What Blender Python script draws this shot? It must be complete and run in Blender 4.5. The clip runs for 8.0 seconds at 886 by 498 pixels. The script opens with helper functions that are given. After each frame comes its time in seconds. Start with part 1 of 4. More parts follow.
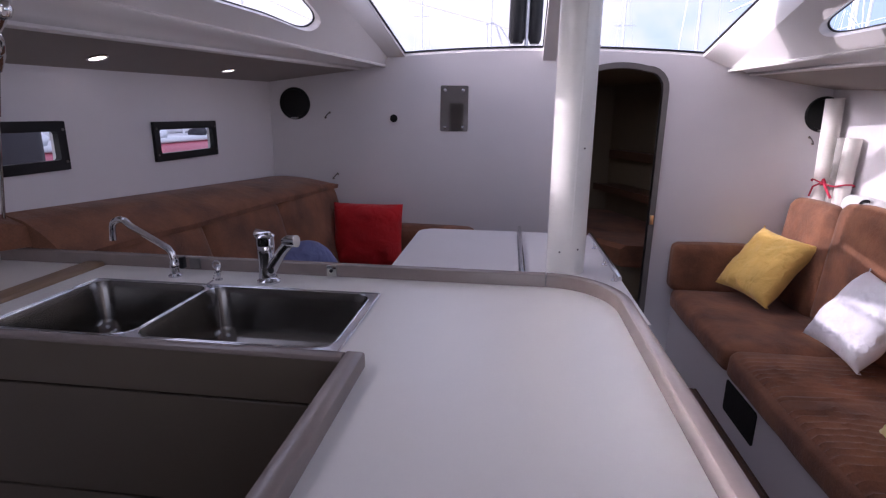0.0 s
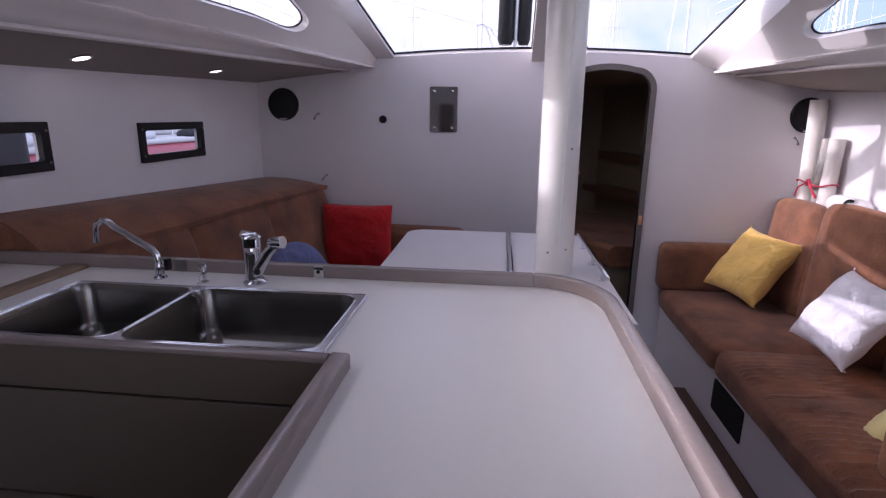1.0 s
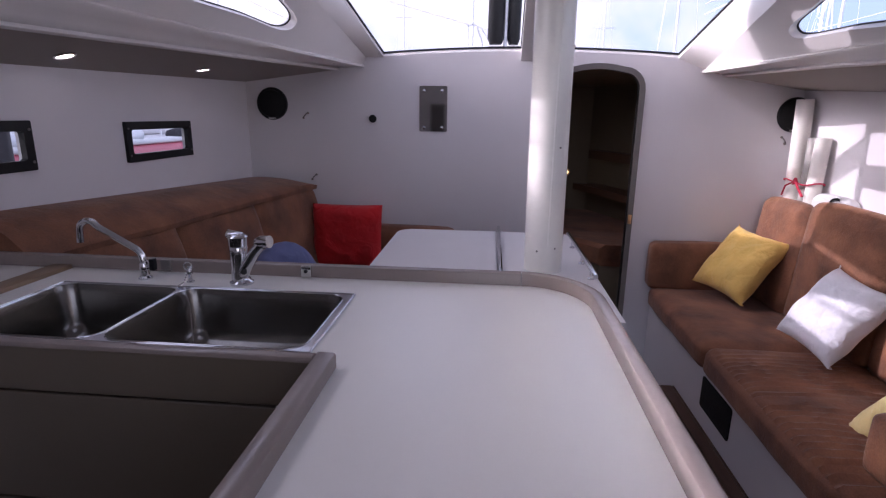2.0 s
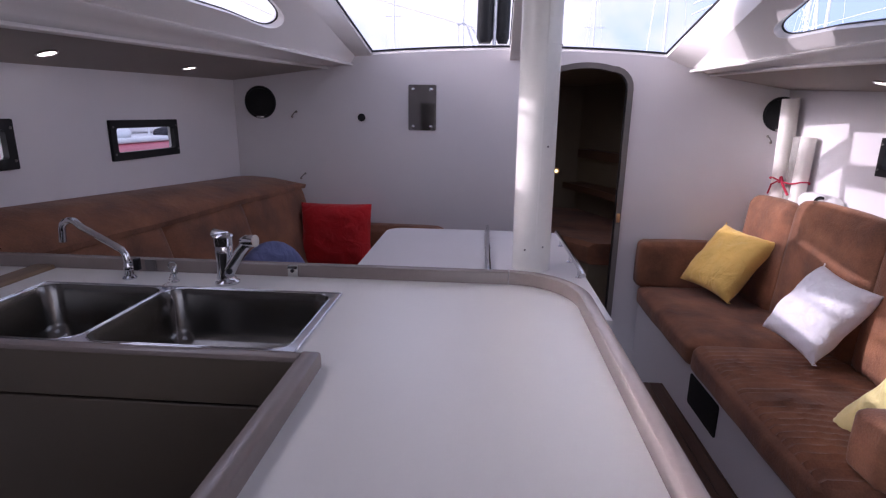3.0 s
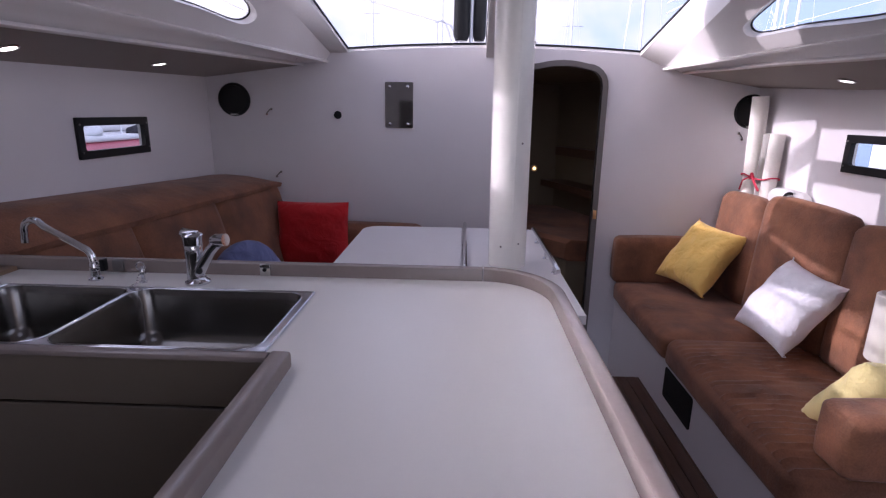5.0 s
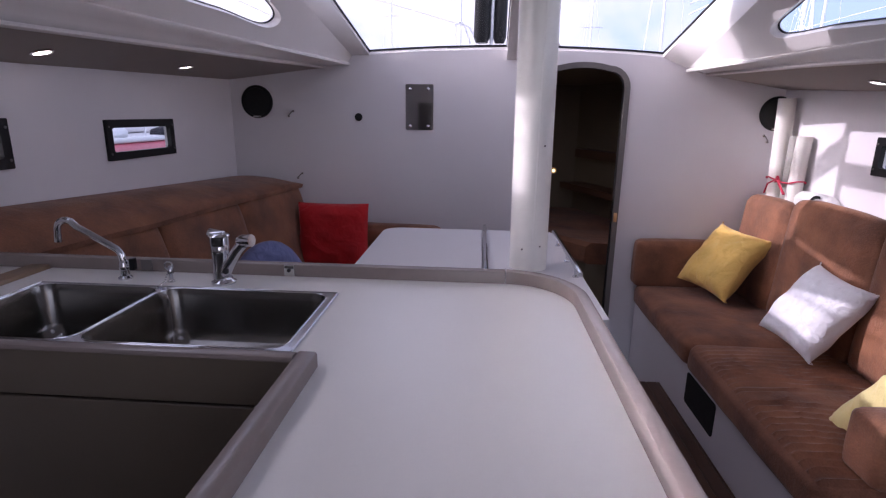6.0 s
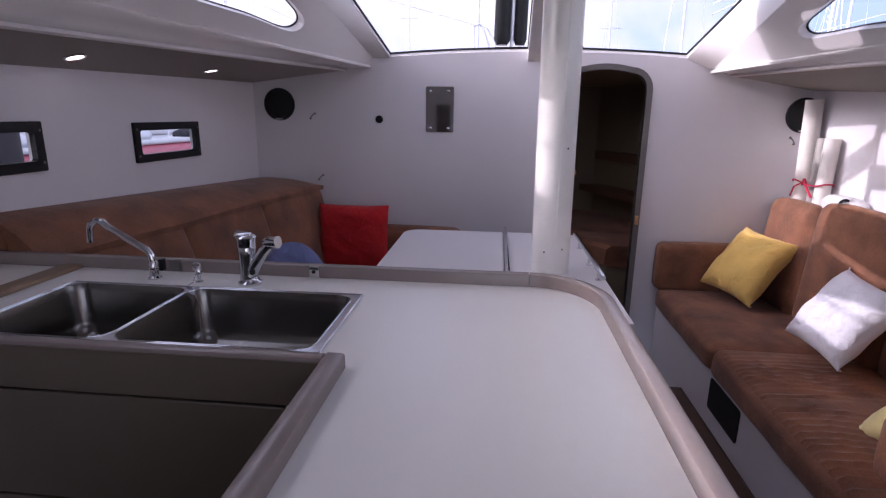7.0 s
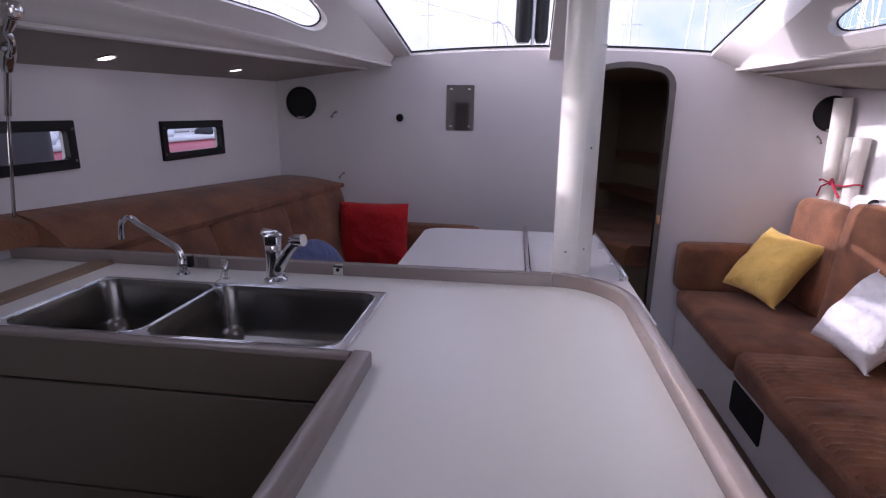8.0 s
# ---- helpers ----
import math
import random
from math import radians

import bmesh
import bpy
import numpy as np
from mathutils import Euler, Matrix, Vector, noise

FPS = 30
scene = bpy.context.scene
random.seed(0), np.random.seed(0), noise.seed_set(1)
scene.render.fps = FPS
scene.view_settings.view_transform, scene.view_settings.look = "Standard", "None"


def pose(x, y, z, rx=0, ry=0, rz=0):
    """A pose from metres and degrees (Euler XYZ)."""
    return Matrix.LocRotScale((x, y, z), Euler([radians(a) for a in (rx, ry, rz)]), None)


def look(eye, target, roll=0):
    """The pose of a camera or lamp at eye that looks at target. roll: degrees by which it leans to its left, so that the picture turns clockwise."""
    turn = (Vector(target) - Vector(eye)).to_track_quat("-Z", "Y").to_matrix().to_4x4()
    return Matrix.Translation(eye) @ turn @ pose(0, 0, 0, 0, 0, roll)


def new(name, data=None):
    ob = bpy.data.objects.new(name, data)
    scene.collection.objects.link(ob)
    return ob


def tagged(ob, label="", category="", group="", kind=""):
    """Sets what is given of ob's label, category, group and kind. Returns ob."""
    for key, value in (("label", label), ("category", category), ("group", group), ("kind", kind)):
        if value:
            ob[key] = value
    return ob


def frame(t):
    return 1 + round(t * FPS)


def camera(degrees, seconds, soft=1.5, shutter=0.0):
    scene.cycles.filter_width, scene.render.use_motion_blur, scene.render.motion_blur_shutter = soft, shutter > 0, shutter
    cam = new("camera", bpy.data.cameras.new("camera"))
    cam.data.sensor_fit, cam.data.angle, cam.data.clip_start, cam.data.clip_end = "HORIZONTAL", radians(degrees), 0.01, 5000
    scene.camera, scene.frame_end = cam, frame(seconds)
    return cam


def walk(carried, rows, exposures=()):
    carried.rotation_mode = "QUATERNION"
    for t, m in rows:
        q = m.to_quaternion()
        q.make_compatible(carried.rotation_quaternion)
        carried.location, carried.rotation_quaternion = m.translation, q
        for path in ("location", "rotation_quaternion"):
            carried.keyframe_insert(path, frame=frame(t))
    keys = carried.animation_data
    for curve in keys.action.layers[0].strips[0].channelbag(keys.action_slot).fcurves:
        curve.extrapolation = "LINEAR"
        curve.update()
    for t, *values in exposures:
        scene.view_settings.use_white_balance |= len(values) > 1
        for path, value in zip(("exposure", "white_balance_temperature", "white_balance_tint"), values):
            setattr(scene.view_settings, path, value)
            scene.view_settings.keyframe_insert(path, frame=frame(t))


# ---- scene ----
# ---------------------------------------------------------------- camera
cam = camera(79.85, 8.0, soft=1.25)
PATH = [
    (0, (0.001, -0.001, 1.501), (-0.231, 1.923, 1.005), 0.8),
    (0.5, (0.008, 0.002, 1.499), (-0.21, 1.929, 1.007), 0.8),
    (1, (0.013, 0.001, 1.499), (-0.188, 1.93, 1.008), 0.8),
    (1.5, (0.018, 0.003, 1.497), (-0.168, 1.933, 1.007), 0.8),
    (3, (0.035, 0.008, 1.494), (-0.103, 1.941, 1.001), 0.9),
    (3.5, (0.04, 0.009, 1.493), (-0.08, 1.943, 0.998), 0.9),
    (4, (0.0455, 0.011, 1.493), (-0.0555, 1.945, 0.996), 0.9),
    (4.2, (0.047, 0.011, 1.492), (-0.047, 1.946, 0.995), 0.9),
    (4.9, (0.055, 0.0125, 1.491), (-0.011, 1.948, 0.992), 0.9),
    (5.3, (0.051, 0.0118, 1.4916), (-0.030, 1.947, 0.9935), 0.9),
    (5.5, (0.047, 0.011, 1.492), (-0.047, 1.946, 0.995), 0.9),
    (6, (0.037, 0.009, 1.493), (-0.092, 1.943, 0.999), 0.9),
    (6.5, (0.028, 0.005, 1.497), (-0.134, 1.937, 1.004), 0.85),
    (7, (0.016, 0.005, 1.496), (-0.174, 1.934, 1.007), 0.8),
    (7.5, (0.005, 0.001, 1.499), (-0.214, 1.927, 1.006), 0.8),
    (8, (-0.002, -0.004, 1.502), (-0.253, 1.917, 1.003), 0.8),
]
walk(cam, [(t, look(eye, target, roll)) for t, eye, target, roll in PATH], [(0, 1.83, 6150, 32), (8, 1.83, 6150, 32)])

# ---------------------------------------------------------------- light
SUN = Vector((-1.0, 0.03, 0.52)).normalized()  # towards the sun
world = bpy.data.worlds.new("world")
scene.world = world
world.use_nodes = True
wn = world.node_tree
sky = wn.nodes.new("ShaderNodeTexSky")
sky.sky_type, sky.sun_disc = "NISHITA", False
sky.sun_elevation, sky.sun_rotation = math.asin(SUN.z), math.atan2(SUN.x, SUN.y)
sky.air_density, sky.dust_density, sky.ozone_density = 1.0, 1.6, 0.4
wn.nodes["Background"].inputs["Strength"].default_value = 0.15
# thin cloud over the blue: the sky's colour drawn halfway to grey
grey, veil = wn.nodes.new("ShaderNodeRGBToBW"), wn.nodes.new("ShaderNodeMix")
veil.data_type = "RGBA"
veil.inputs["Factor"].default_value = 0.6
wn.links.new(sky.outputs["Color"], grey.inputs["Color"])
wn.links.new(sky.outputs["Color"], veil.inputs[6])
wn.links.new(grey.outputs["Val"], veil.inputs[7])
wn.links.new(veil.outputs[2], wn.nodes["Background"].inputs["Color"])
lamp = bpy.data.lights.new("sun", "SUN")
lamp.energy, lamp.angle, lamp.color = 0.82, radians(0.5), (1.0, 0.98, 0.96)
sun = new("sun", lamp)
sun.matrix_world = look(SUN * 30, (0, 0, 0))


# ---------------------------------------------------------------- materials
def mat(name, color, rough=0.5, metal=0.0, vary=0.06, scale=6.0, bump=0.0, bscale=60.0, coat=0.0, sheen=0.0, stretch=(1, 1, 1), tint=None, fold=0.0):
    """A procedural material: base colour with large and fine variation, and a fine relief."""
    m = bpy.data.materials.new(name)
    m.use_nodes = True
    nt = m.node_tree
    n, l = nt.nodes, nt.links
    b = n["Principled BSDF"]
    b.inputs["Metallic"].default_value = metal
    b.inputs["Coat Weight"].default_value = coat
    b.inputs["Sheen Weight"].default_value = sheen
    b.inputs["Sheen Roughness"].default_value = 0.4
    tc, mp = n.new("ShaderNodeTexCoord"), n.new("ShaderNodeMapping")
    mp.inputs["Scale"].default_value = stretch
    l.new(tc.outputs["Object"], mp.inputs["Vector"])
    big, fine = n.new("ShaderNodeTexNoise"), n.new("ShaderNodeTexNoise")
    big.inputs["Scale"].default_value, big.inputs["Detail"].default_value = scale, 4
    fine.inputs["Scale"].default_value, fine.inputs["Detail"].default_value = bscale, 6
    l.new(mp.outputs["Vector"], big.inputs["Vector"])
    l.new(mp.outputs["Vector"], fine.inputs["Vector"])
    mixn = n.new("ShaderNodeMix")
    mixn.inputs["Factor"].default_value = 0.255
    l.new(big.outputs["Fac"], mixn.inputs["A"])
    l.new(fine.outputs["Fac"], mixn.inputs["B"])
    ramp = n.new("ShaderNodeValToRGB")
    dark = [c * (1 - vary) for c in color]
    lite = tint or [min(1, c * (1 + vary)) for c in color]
    ramp.color_ramp.elements[0].position, ramp.color_ramp.elements[1].position = 0.32, 0.68
    ramp.color_ramp.elements[0].color, ramp.color_ramp.elements[1].color = (*dark, 1), (*lite, 1)
    l.new(mixn.outputs["Result"], ramp.inputs["Fac"])
    l.new(ramp.outputs["Color"], b.inputs["Base Color"])
    mr = n.new("ShaderNodeMapRange")
    mr.inputs["To Min"].default_value, mr.inputs["To Max"].default_value = max(0.02, rough * 0.85), min(1, rough * 1.15)
    l.new(big.outputs["Fac"], mr.inputs["Value"])
    l.new(mr.outputs["Result"], b.inputs["Roughness"])
    if bump:
        bp = n.new("ShaderNodeBump")
        bp.inputs["Strength"].default_value, bp.inputs["Distance"].default_value = bump, 0.004
        l.new(fine.outputs["Fac"], bp.inputs["Height"])
        if fold:
            soft, fp = n.new("ShaderNodeTexNoise"), n.new("ShaderNodeBump")
            soft.inputs["Scale"].default_value, soft.inputs["Detail"].default_value, soft.inputs["Distortion"].default_value = 13, 3, 1.2
            l.new(mp.outputs["Vector"], soft.inputs["Vector"])
            fp.inputs["Strength"].default_value, fp.inputs["Distance"].default_value = fold, 0.03
            l.new(soft.outputs["Fac"], fp.inputs["Height"])
            l.new(fp.outputs["Normal"], bp.inputs["Normal"])
        l.new(bp.outputs["Normal"], b.inputs["Normal"])
    return m


def glow(name, color, strength):
    m = bpy.data.materials.new(name)
    m.use_nodes = True
    b = m.node_tree.nodes["Principled BSDF"]
    b.inputs["Base Color"].default_value = (*color, 1)
    b.inputs["Emission Color"].default_value = (*color, 1)
    b.inputs["Emission Strength"].default_value = strength
    return m


WALL = mat("painted_panel", (0.72, 0.69, 0.705), 0.42, vary=0.03, scale=1.6, bump=0.05, bscale=220)
GELCOAT = mat("gelcoat", (0.76, 0.73, 0.71), 0.28, vary=0.025, scale=1.2, bump=0.03, bscale=90, coat=0.2)
LINER = mat("deck_liner", (0.34, 0.31, 0.28), 0.7, vary=0.05, scale=3, bump=0.12, bscale=260)
LAMINATE = mat("white_laminate", (0.82, 0.80, 0.755), 0.30, vary=0.02, scale=1.5, bump=0.02, bscale=150)
TABLE = mat("white_table_laminate", (0.78, 0.76, 0.76), 0.25, vary=0.02, scale=2)
TAUPE = mat("taupe_laminate", (0.146, 0.116, 0.083), 0.38, vary=0.05, scale=3, bump=0.03, bscale=120)
TAUPE_TRIM = mat("taupe_trim", (0.262, 0.215, 0.196), 0.22, vary=0.06, scale=9, bump=0.05, bscale=90)
SUEDE = mat("brown_suede", (0.165, 0.066, 0.038), 0.88, vary=0.30, scale=6, bump=0.45, bscale=150, sheen=0.18, tint=(0.31, 0.130, 0.066), fold=0.15)
RED = mat("red_cotton", (0.56, 0.013, 0.015), 0.9, vary=0.10, scale=9, bump=0.3, bscale=300, sheen=0.2, fold=0.45)
BLUE = mat("blue_cotton", (0.17, 0.20, 0.39), 0.9, vary=0.10, scale=9, bump=0.3, bscale=300, sheen=0.2, fold=0.45)
YELLOW = mat("yellow_cotton", (0.74, 0.48, 0.13), 0.9, vary=0.10, scale=8, bump=0.3, bscale=300, sheen=0.2, fold=0.45)
PALE_YELLOW = mat("pale_yellow_cotton", (0.66, 0.56, 0.26), 0.9, vary=0.12, scale=8, bump=0.3, bscale=300, sheen=0.2, fold=0.45)
WHITE_CLOTH = mat("white_cotton", (0.72, 0.71, 0.76), 0.9, vary=0.05, scale=8, bump=0.3, bscale=300, sheen=0.2, fold=0.45)
CHROME = mat("chrome", (0.62, 0.62, 0.64), 0.06, 1.0, vary=0.02)
# bowl steel darkened: the dark surroundings it would mirror are put into its colour
BOWL_SHADE_STEEL = mat("bowl_shade_steel", (0.20, 0.19, 0.175), 0.22, 1.0, vary=0.10, scale=3, bump=0.012, bscale=120, stretch=(1, 1, 6))
# same steel for the rim, lighter and bluer: sky reflection put into its colour
RIM_STEEL = mat("steel_rim_sky_tint", (0.72, 0.74, 0.80), 0.12, 1.0, vary=0.04, scale=20)
PLATE_STEEL = mat("polished_plate", (0.62, 0.61, 0.58), 0.05, 1.0, vary=0.05, scale=12)
BLACK = mat("black_plastic", (0.012, 0.012, 0.013), 0.4, vary=0.2, scale=20)
BLACK_MESH = mat("black_grille", (0.008, 0.008, 0.008), 0.8, vary=0.3, scale=60, bump=0.5, bscale=500)
DARK_TRIM = mat("grey_rubber_trim", (0.145, 0.132, 0.125), 0.5, vary=0.1, scale=12)
WOOD_FLOOR = mat("dark_wood", (0.078, 0.036, 0.019), 0.4, vary=0.3, scale=5, bump=0.1, bscale=60, stretch=(14, 1, 14))
WOOD = mat("oiled_wood", (0.28, 0.19, 0.12), 0.5, vary=0.2, scale=7, bump=0.15, bscale=70, stretch=(12, 1, 12))
MAHOGANY = mat("mahogany", (0.10, 0.045, 0.024), 0.45, vary=0.25, scale=6, stretch=(1, 12, 12), bump=0.08)
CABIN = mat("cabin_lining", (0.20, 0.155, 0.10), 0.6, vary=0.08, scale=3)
MAST = mat("painted_mast", (0.88, 0.87, 0.81), 0.30, vary=0.04, scale=5, bump=0.04, bscale=60, coat=0.3)
PAPER = mat("rolled_paper", (0.70, 0.67, 0.62), 0.8, vary=0.05, scale=9, bump=0.1)
# paper of the rear roll, greyed to stand in for the shade there
SHADED_PAPER = mat("shaded_paper", (0.33, 0.31, 0.29), 0.8, vary=0.06, scale=9)
CORD = mat("red_cord", (0.45, 0.02, 0.05), 0.8, vary=0.15, scale=120, bump=0.4, bscale=500)
WHITE_PLASTIC = mat("white_plastic", (0.66, 0.65, 0.65), 0.35, vary=0.04, scale=10)
BRASS = mat("brass", (0.75, 0.45, 0.22), 0.3, 1.0, vary=0.1, scale=20)
HULL_WHITE = mat("boat_gelcoat_white", (0.85, 0.83, 0.83), 0.3, vary=0.04, scale=0.6)
HULL_RED = mat("boat_red", (0.62, 0.16, 0.20), 0.4, vary=0.1, scale=0.6)
HULL_DARK = mat("boat_dark_cover", (0.020, 0.017, 0.024), 0.6, vary=0.2, scale=1)
SPAR = mat("spar_alloy", (0.80, 0.80, 0.82), 0.4, 0.2, vary=0.05, scale=0.5)
WATER = mat("harbour_water", (0.10, 0.14, 0.16), 0.12, vary=0.25, scale=0.2, bump=0.6, bscale=1.5)
WARM_LIT = glow("warm_bulb", (1.0, 0.80, 0.30), 0.8)
LIT = glow("lamp_lens", (1.0, 0.97, 0.90), 1.6)
BLACK.node_tree.nodes["Principled BSDF"].inputs["Specular IOR Level"].default_value = 0.2

GLASS = bpy.data.materials.new("window_glass")
GLASS.use_nodes = True
gn = GLASS.node_tree
gb = gn.nodes["Principled BSDF"]
gb.inputs["Base Color"].default_value = (0.93, 0.95, 0.96, 1)
gb.inputs["Transmission Weight"].default_value, gb.inputs["Roughness"].default_value, gb.inputs["IOR"].default_value = 1.0, 0.0, 1.12


# ---------------------------------------------------------------- builders
def finish(ob, material, smooth=None):
    ob.data.materials.append(material)
    if smooth is not None:
        ob.data.polygons.foreach_set("use_smooth", [True] * len(ob.data.polygons))
        ob.data.set_sharp_from_angle(angle=radians(smooth))
    return ob


def part(name, bm, material, parent=None, label="", smooth=40):
    """One mesh object from a bmesh, under a thing or a part."""
    bmesh.ops.recalc_face_normals(bm, faces=bm.faces)
    top = parent
    while top is not None and top.parent is not None:
        top = top.parent
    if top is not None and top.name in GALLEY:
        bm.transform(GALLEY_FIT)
    me = bpy.data.meshes.new(name)
    bm.to_mesh(me)
    bm.free()
    ob = finish(new(name, me), material, smooth)
    if parent is not None:
        ob.parent = parent
        ob.matrix_parent_inverse = Matrix.Translation(parent.location).inverted() if parent.type == "EMPTY" else Matrix()
    if label:
        tagged(ob, label)
    return ob


# the galley has its own grid, scaled about the camera so its view holds
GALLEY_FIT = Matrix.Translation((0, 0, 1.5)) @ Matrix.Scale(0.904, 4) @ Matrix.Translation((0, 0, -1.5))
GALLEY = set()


def thing(name, at, label, category, group="", kind=""):
    e = new(name)
    e.empty_display_size = 0.05
    e.location = at
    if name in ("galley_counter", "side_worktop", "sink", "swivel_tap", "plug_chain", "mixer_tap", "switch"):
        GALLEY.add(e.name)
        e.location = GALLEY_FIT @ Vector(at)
    return tagged(e, label, category, group, kind)


def box(lo, hi, r=0.0, seg=3, bm=None):
    bm = bm or bmesh.new()
    got = bmesh.ops.create_cube(bm, size=1.0, matrix=Matrix.LocRotScale((Vector(lo) + Vector(hi)) / 2, None, Vector(hi) - Vector(lo)))
    if r:
        vs = set(got["verts"])
        es = [e for e in bm.edges if e.verts[0] in vs]
        bmesh.ops.bevel(bm, geom=es, offset=r, segments=seg, affect="EDGES", profile=0.5)
    return bm


def hexa(pts, r=0.0, seg=2, bm=None):
    """A solid from eight corners: four below, four above, in the same order round."""
    bm = bm or bmesh.new()
    v = [bm.verts.new(p) for p in pts]
    fs = [bm.faces.new([v[i] for i in q]) for q in ((3, 2, 1, 0), (4, 5, 6, 7), (0, 1, 5, 4), (1, 2, 6, 5), (2, 3, 7, 6), (3, 0, 4, 7))]
    if r:
        bmesh.ops.bevel(bm, geom=list({e for f in fs for e in f.edges}), offset=r, segments=seg, affect="EDGES", profile=0.5)
    return bm


def tube(points, radius, sides=14, bm=None, taper=None, caps=True):
    """A round bar along a line of points."""
    bm = bm or bmesh.new()
    P = [Vector(p) for p in points]
    rings = []
    for i, p in enumerate(P):
        d = (P[min(i + 1, len(P) - 1)] - P[max(i - 1, 0)]).normalized()
        a = d.cross(Vector((0, 0, 1)) if abs(d.z) < 0.9 else Vector((0, 1, 0))).normalized()
        if rings:
            a = (last - d * last.dot(d)).normalized()
        last = a
        c = d.cross(a)
        r = taper[i] if taper else radius
        rings.append([bm.verts.new(p + r * (math.cos(k) * a + math.sin(k) * c)) for k in (2 * math.pi * j / sides for j in range(sides))])
    for A, B in zip(rings, rings[1:]):
        for j in range(sides):
            bm.faces.new((A[j], A[(j + 1) % sides], B[(j + 1) % sides], B[j]))
    if caps:
        bm.faces.new(rings[0][::-1])
        bm.faces.new(rings[-1])
    return bm


def lathe(profile, at, sides=28, axis=None, bm=None):
    """Rings (radius, height) turned round an axis through at."""
    bm = bm or bmesh.new()
    turn = Vector((0, 0, 1)).rotation_difference(Vector(axis or (0, 0, 1))).to_matrix()
    rings = [[bm.verts.new(Vector(at) + turn @ Vector((r * math.cos(a), r * math.sin(a), h))) for a in (2 * math.pi * j / sides for j in range(sides))] for r, h in profile]
    for A, B in zip(rings, rings[1:]):
        for j in range(sides):
            bm.faces.new((A[j], A[(j + 1) % sides], B[(j + 1) % sides], B[j]))
    bm.faces.new(rings[0][::-1])
    bm.faces.new(rings[-1])
    return bm


def panel(outer, holes, place, depth, bm=None):
    """A sheet with openings that go through it: outline and holes in (u, v); place(u, v, w) gives the world point; depth: its w."""
    bm = bm or bmesh.new()
    loops = []
    edges = []
    for loop in (outer, *holes):
        vs = [bm.verts.new((u, v, 0)) for u, v in loop]
        loops.append(vs)
        edges += [bm.edges.new((a, b)) for a, b in zip(vs, vs[1:] + vs[:1])]
    faces = [f for f in bmesh.ops.triangle_fill(bm, edges=edges, use_beauty=True, normal=(0, 0, 1))["geom"] if isinstance(f, bmesh.types.BMFace)]
    back = {}
    for f in faces:
        for v in f.verts:
            if v not in back:
                back[v] = bm.verts.new((v.co.x, v.co.y, depth))
    for f in faces:
        bm.faces.new([back[v] for v in reversed(f.verts)])
    for vs in loops:
        for a, b in zip(vs, vs[1:] + vs[:1]):
            bm.faces.new((a, b, back[b], back[a]))
    for v in bm.verts:
        v.co = place(*v.co)
    return bm


def ring(outer, inner, place, depth):
    return panel(outer, [inner], place, depth)


def rounded(u0, v0, u1, v1, r, n=5):
    pts = []
    for cu, cv, a0 in ((u1 - r, v1 - r, 0), (u0 + r, v1 - r, 90), (u0 + r, v0 + r, 180), (u1 - r, v0 + r, 270)):
        pts += [(cu + r * math.cos(radians(a0 + 90 * k / n)), cv + r * math.sin(radians(a0 + 90 * k / n))) for k in range(n + 1)]
    return pts


def soft_box(lo, hi, r, wave=0.006, freq=4.0, seed=0.0, puff=0.012, n=14, place=None, pleat=0.0):
    """An upholstered cushion: a box with rounded edges, puffed faces and slight folds. place maps its points."""
    lo, hi = Vector(lo), Vector(hi)
    mid, half = (lo + hi) / 2, (hi - lo) / 2
    bm = bmesh.new()
    bmesh.ops.create_cube(bm, size=2.0)
    bmesh.ops.subdivide_edges(bm, edges=bm.edges[:], cuts=n, use_grid_fill=True)
    for v in bm.verts:
        q = Vector([math.copysign(abs(c) ** 0.75, c) for c in v.co])
        p = Vector([q[k] * half[k] for k in range(3)])
        core = Vector([max(-half[k] + r, min(half[k] - r, p[k])) for k in range(3)])
        d = p - core
        nrm = d.normalized() if d.length > 1e-6 else Vector((0, 0, 0))
        p = core + nrm * min(r, max(d.length, 0)) if d.length > r else p
        out = Vector((0, 0, 0))
        for k in range(3):
            if abs(v.co[k]) > 0.999:
                a, b = v.co[(k + 1) % 3], v.co[(k + 2) % 3]
                out[k] += math.copysign(puff * (1 - a * a) * (1 - b * b), v.co[k])
        w = (mid + p) * freq + Vector((seed, seed * 1.7, -seed))
        out += wave * noise.noise_vector(w) + wave * 0.4 * noise.noise_vector(w * 3.1)
        if pleat:
            out.z += pleat * (0.55 + 0.6 * noise.noise(w * 0.7)) * (1.2 - 2 * abs(math.sin(80 * (mid.y + p.y) + 2.2 * noise.noise(w * 1.1))) ** 0.7 + 0.6 * noise.noise(Vector((w.x * 0.8, w.y * 9, 0)))) * max(0.0, min(1.0, (2.46 - mid.y - p.y) / 0.25)) if abs(v.co.z - 1) < 0.01 else 0
        v.co = mid + p + out
        if place:
            v.co = place(v.co)
    return bm


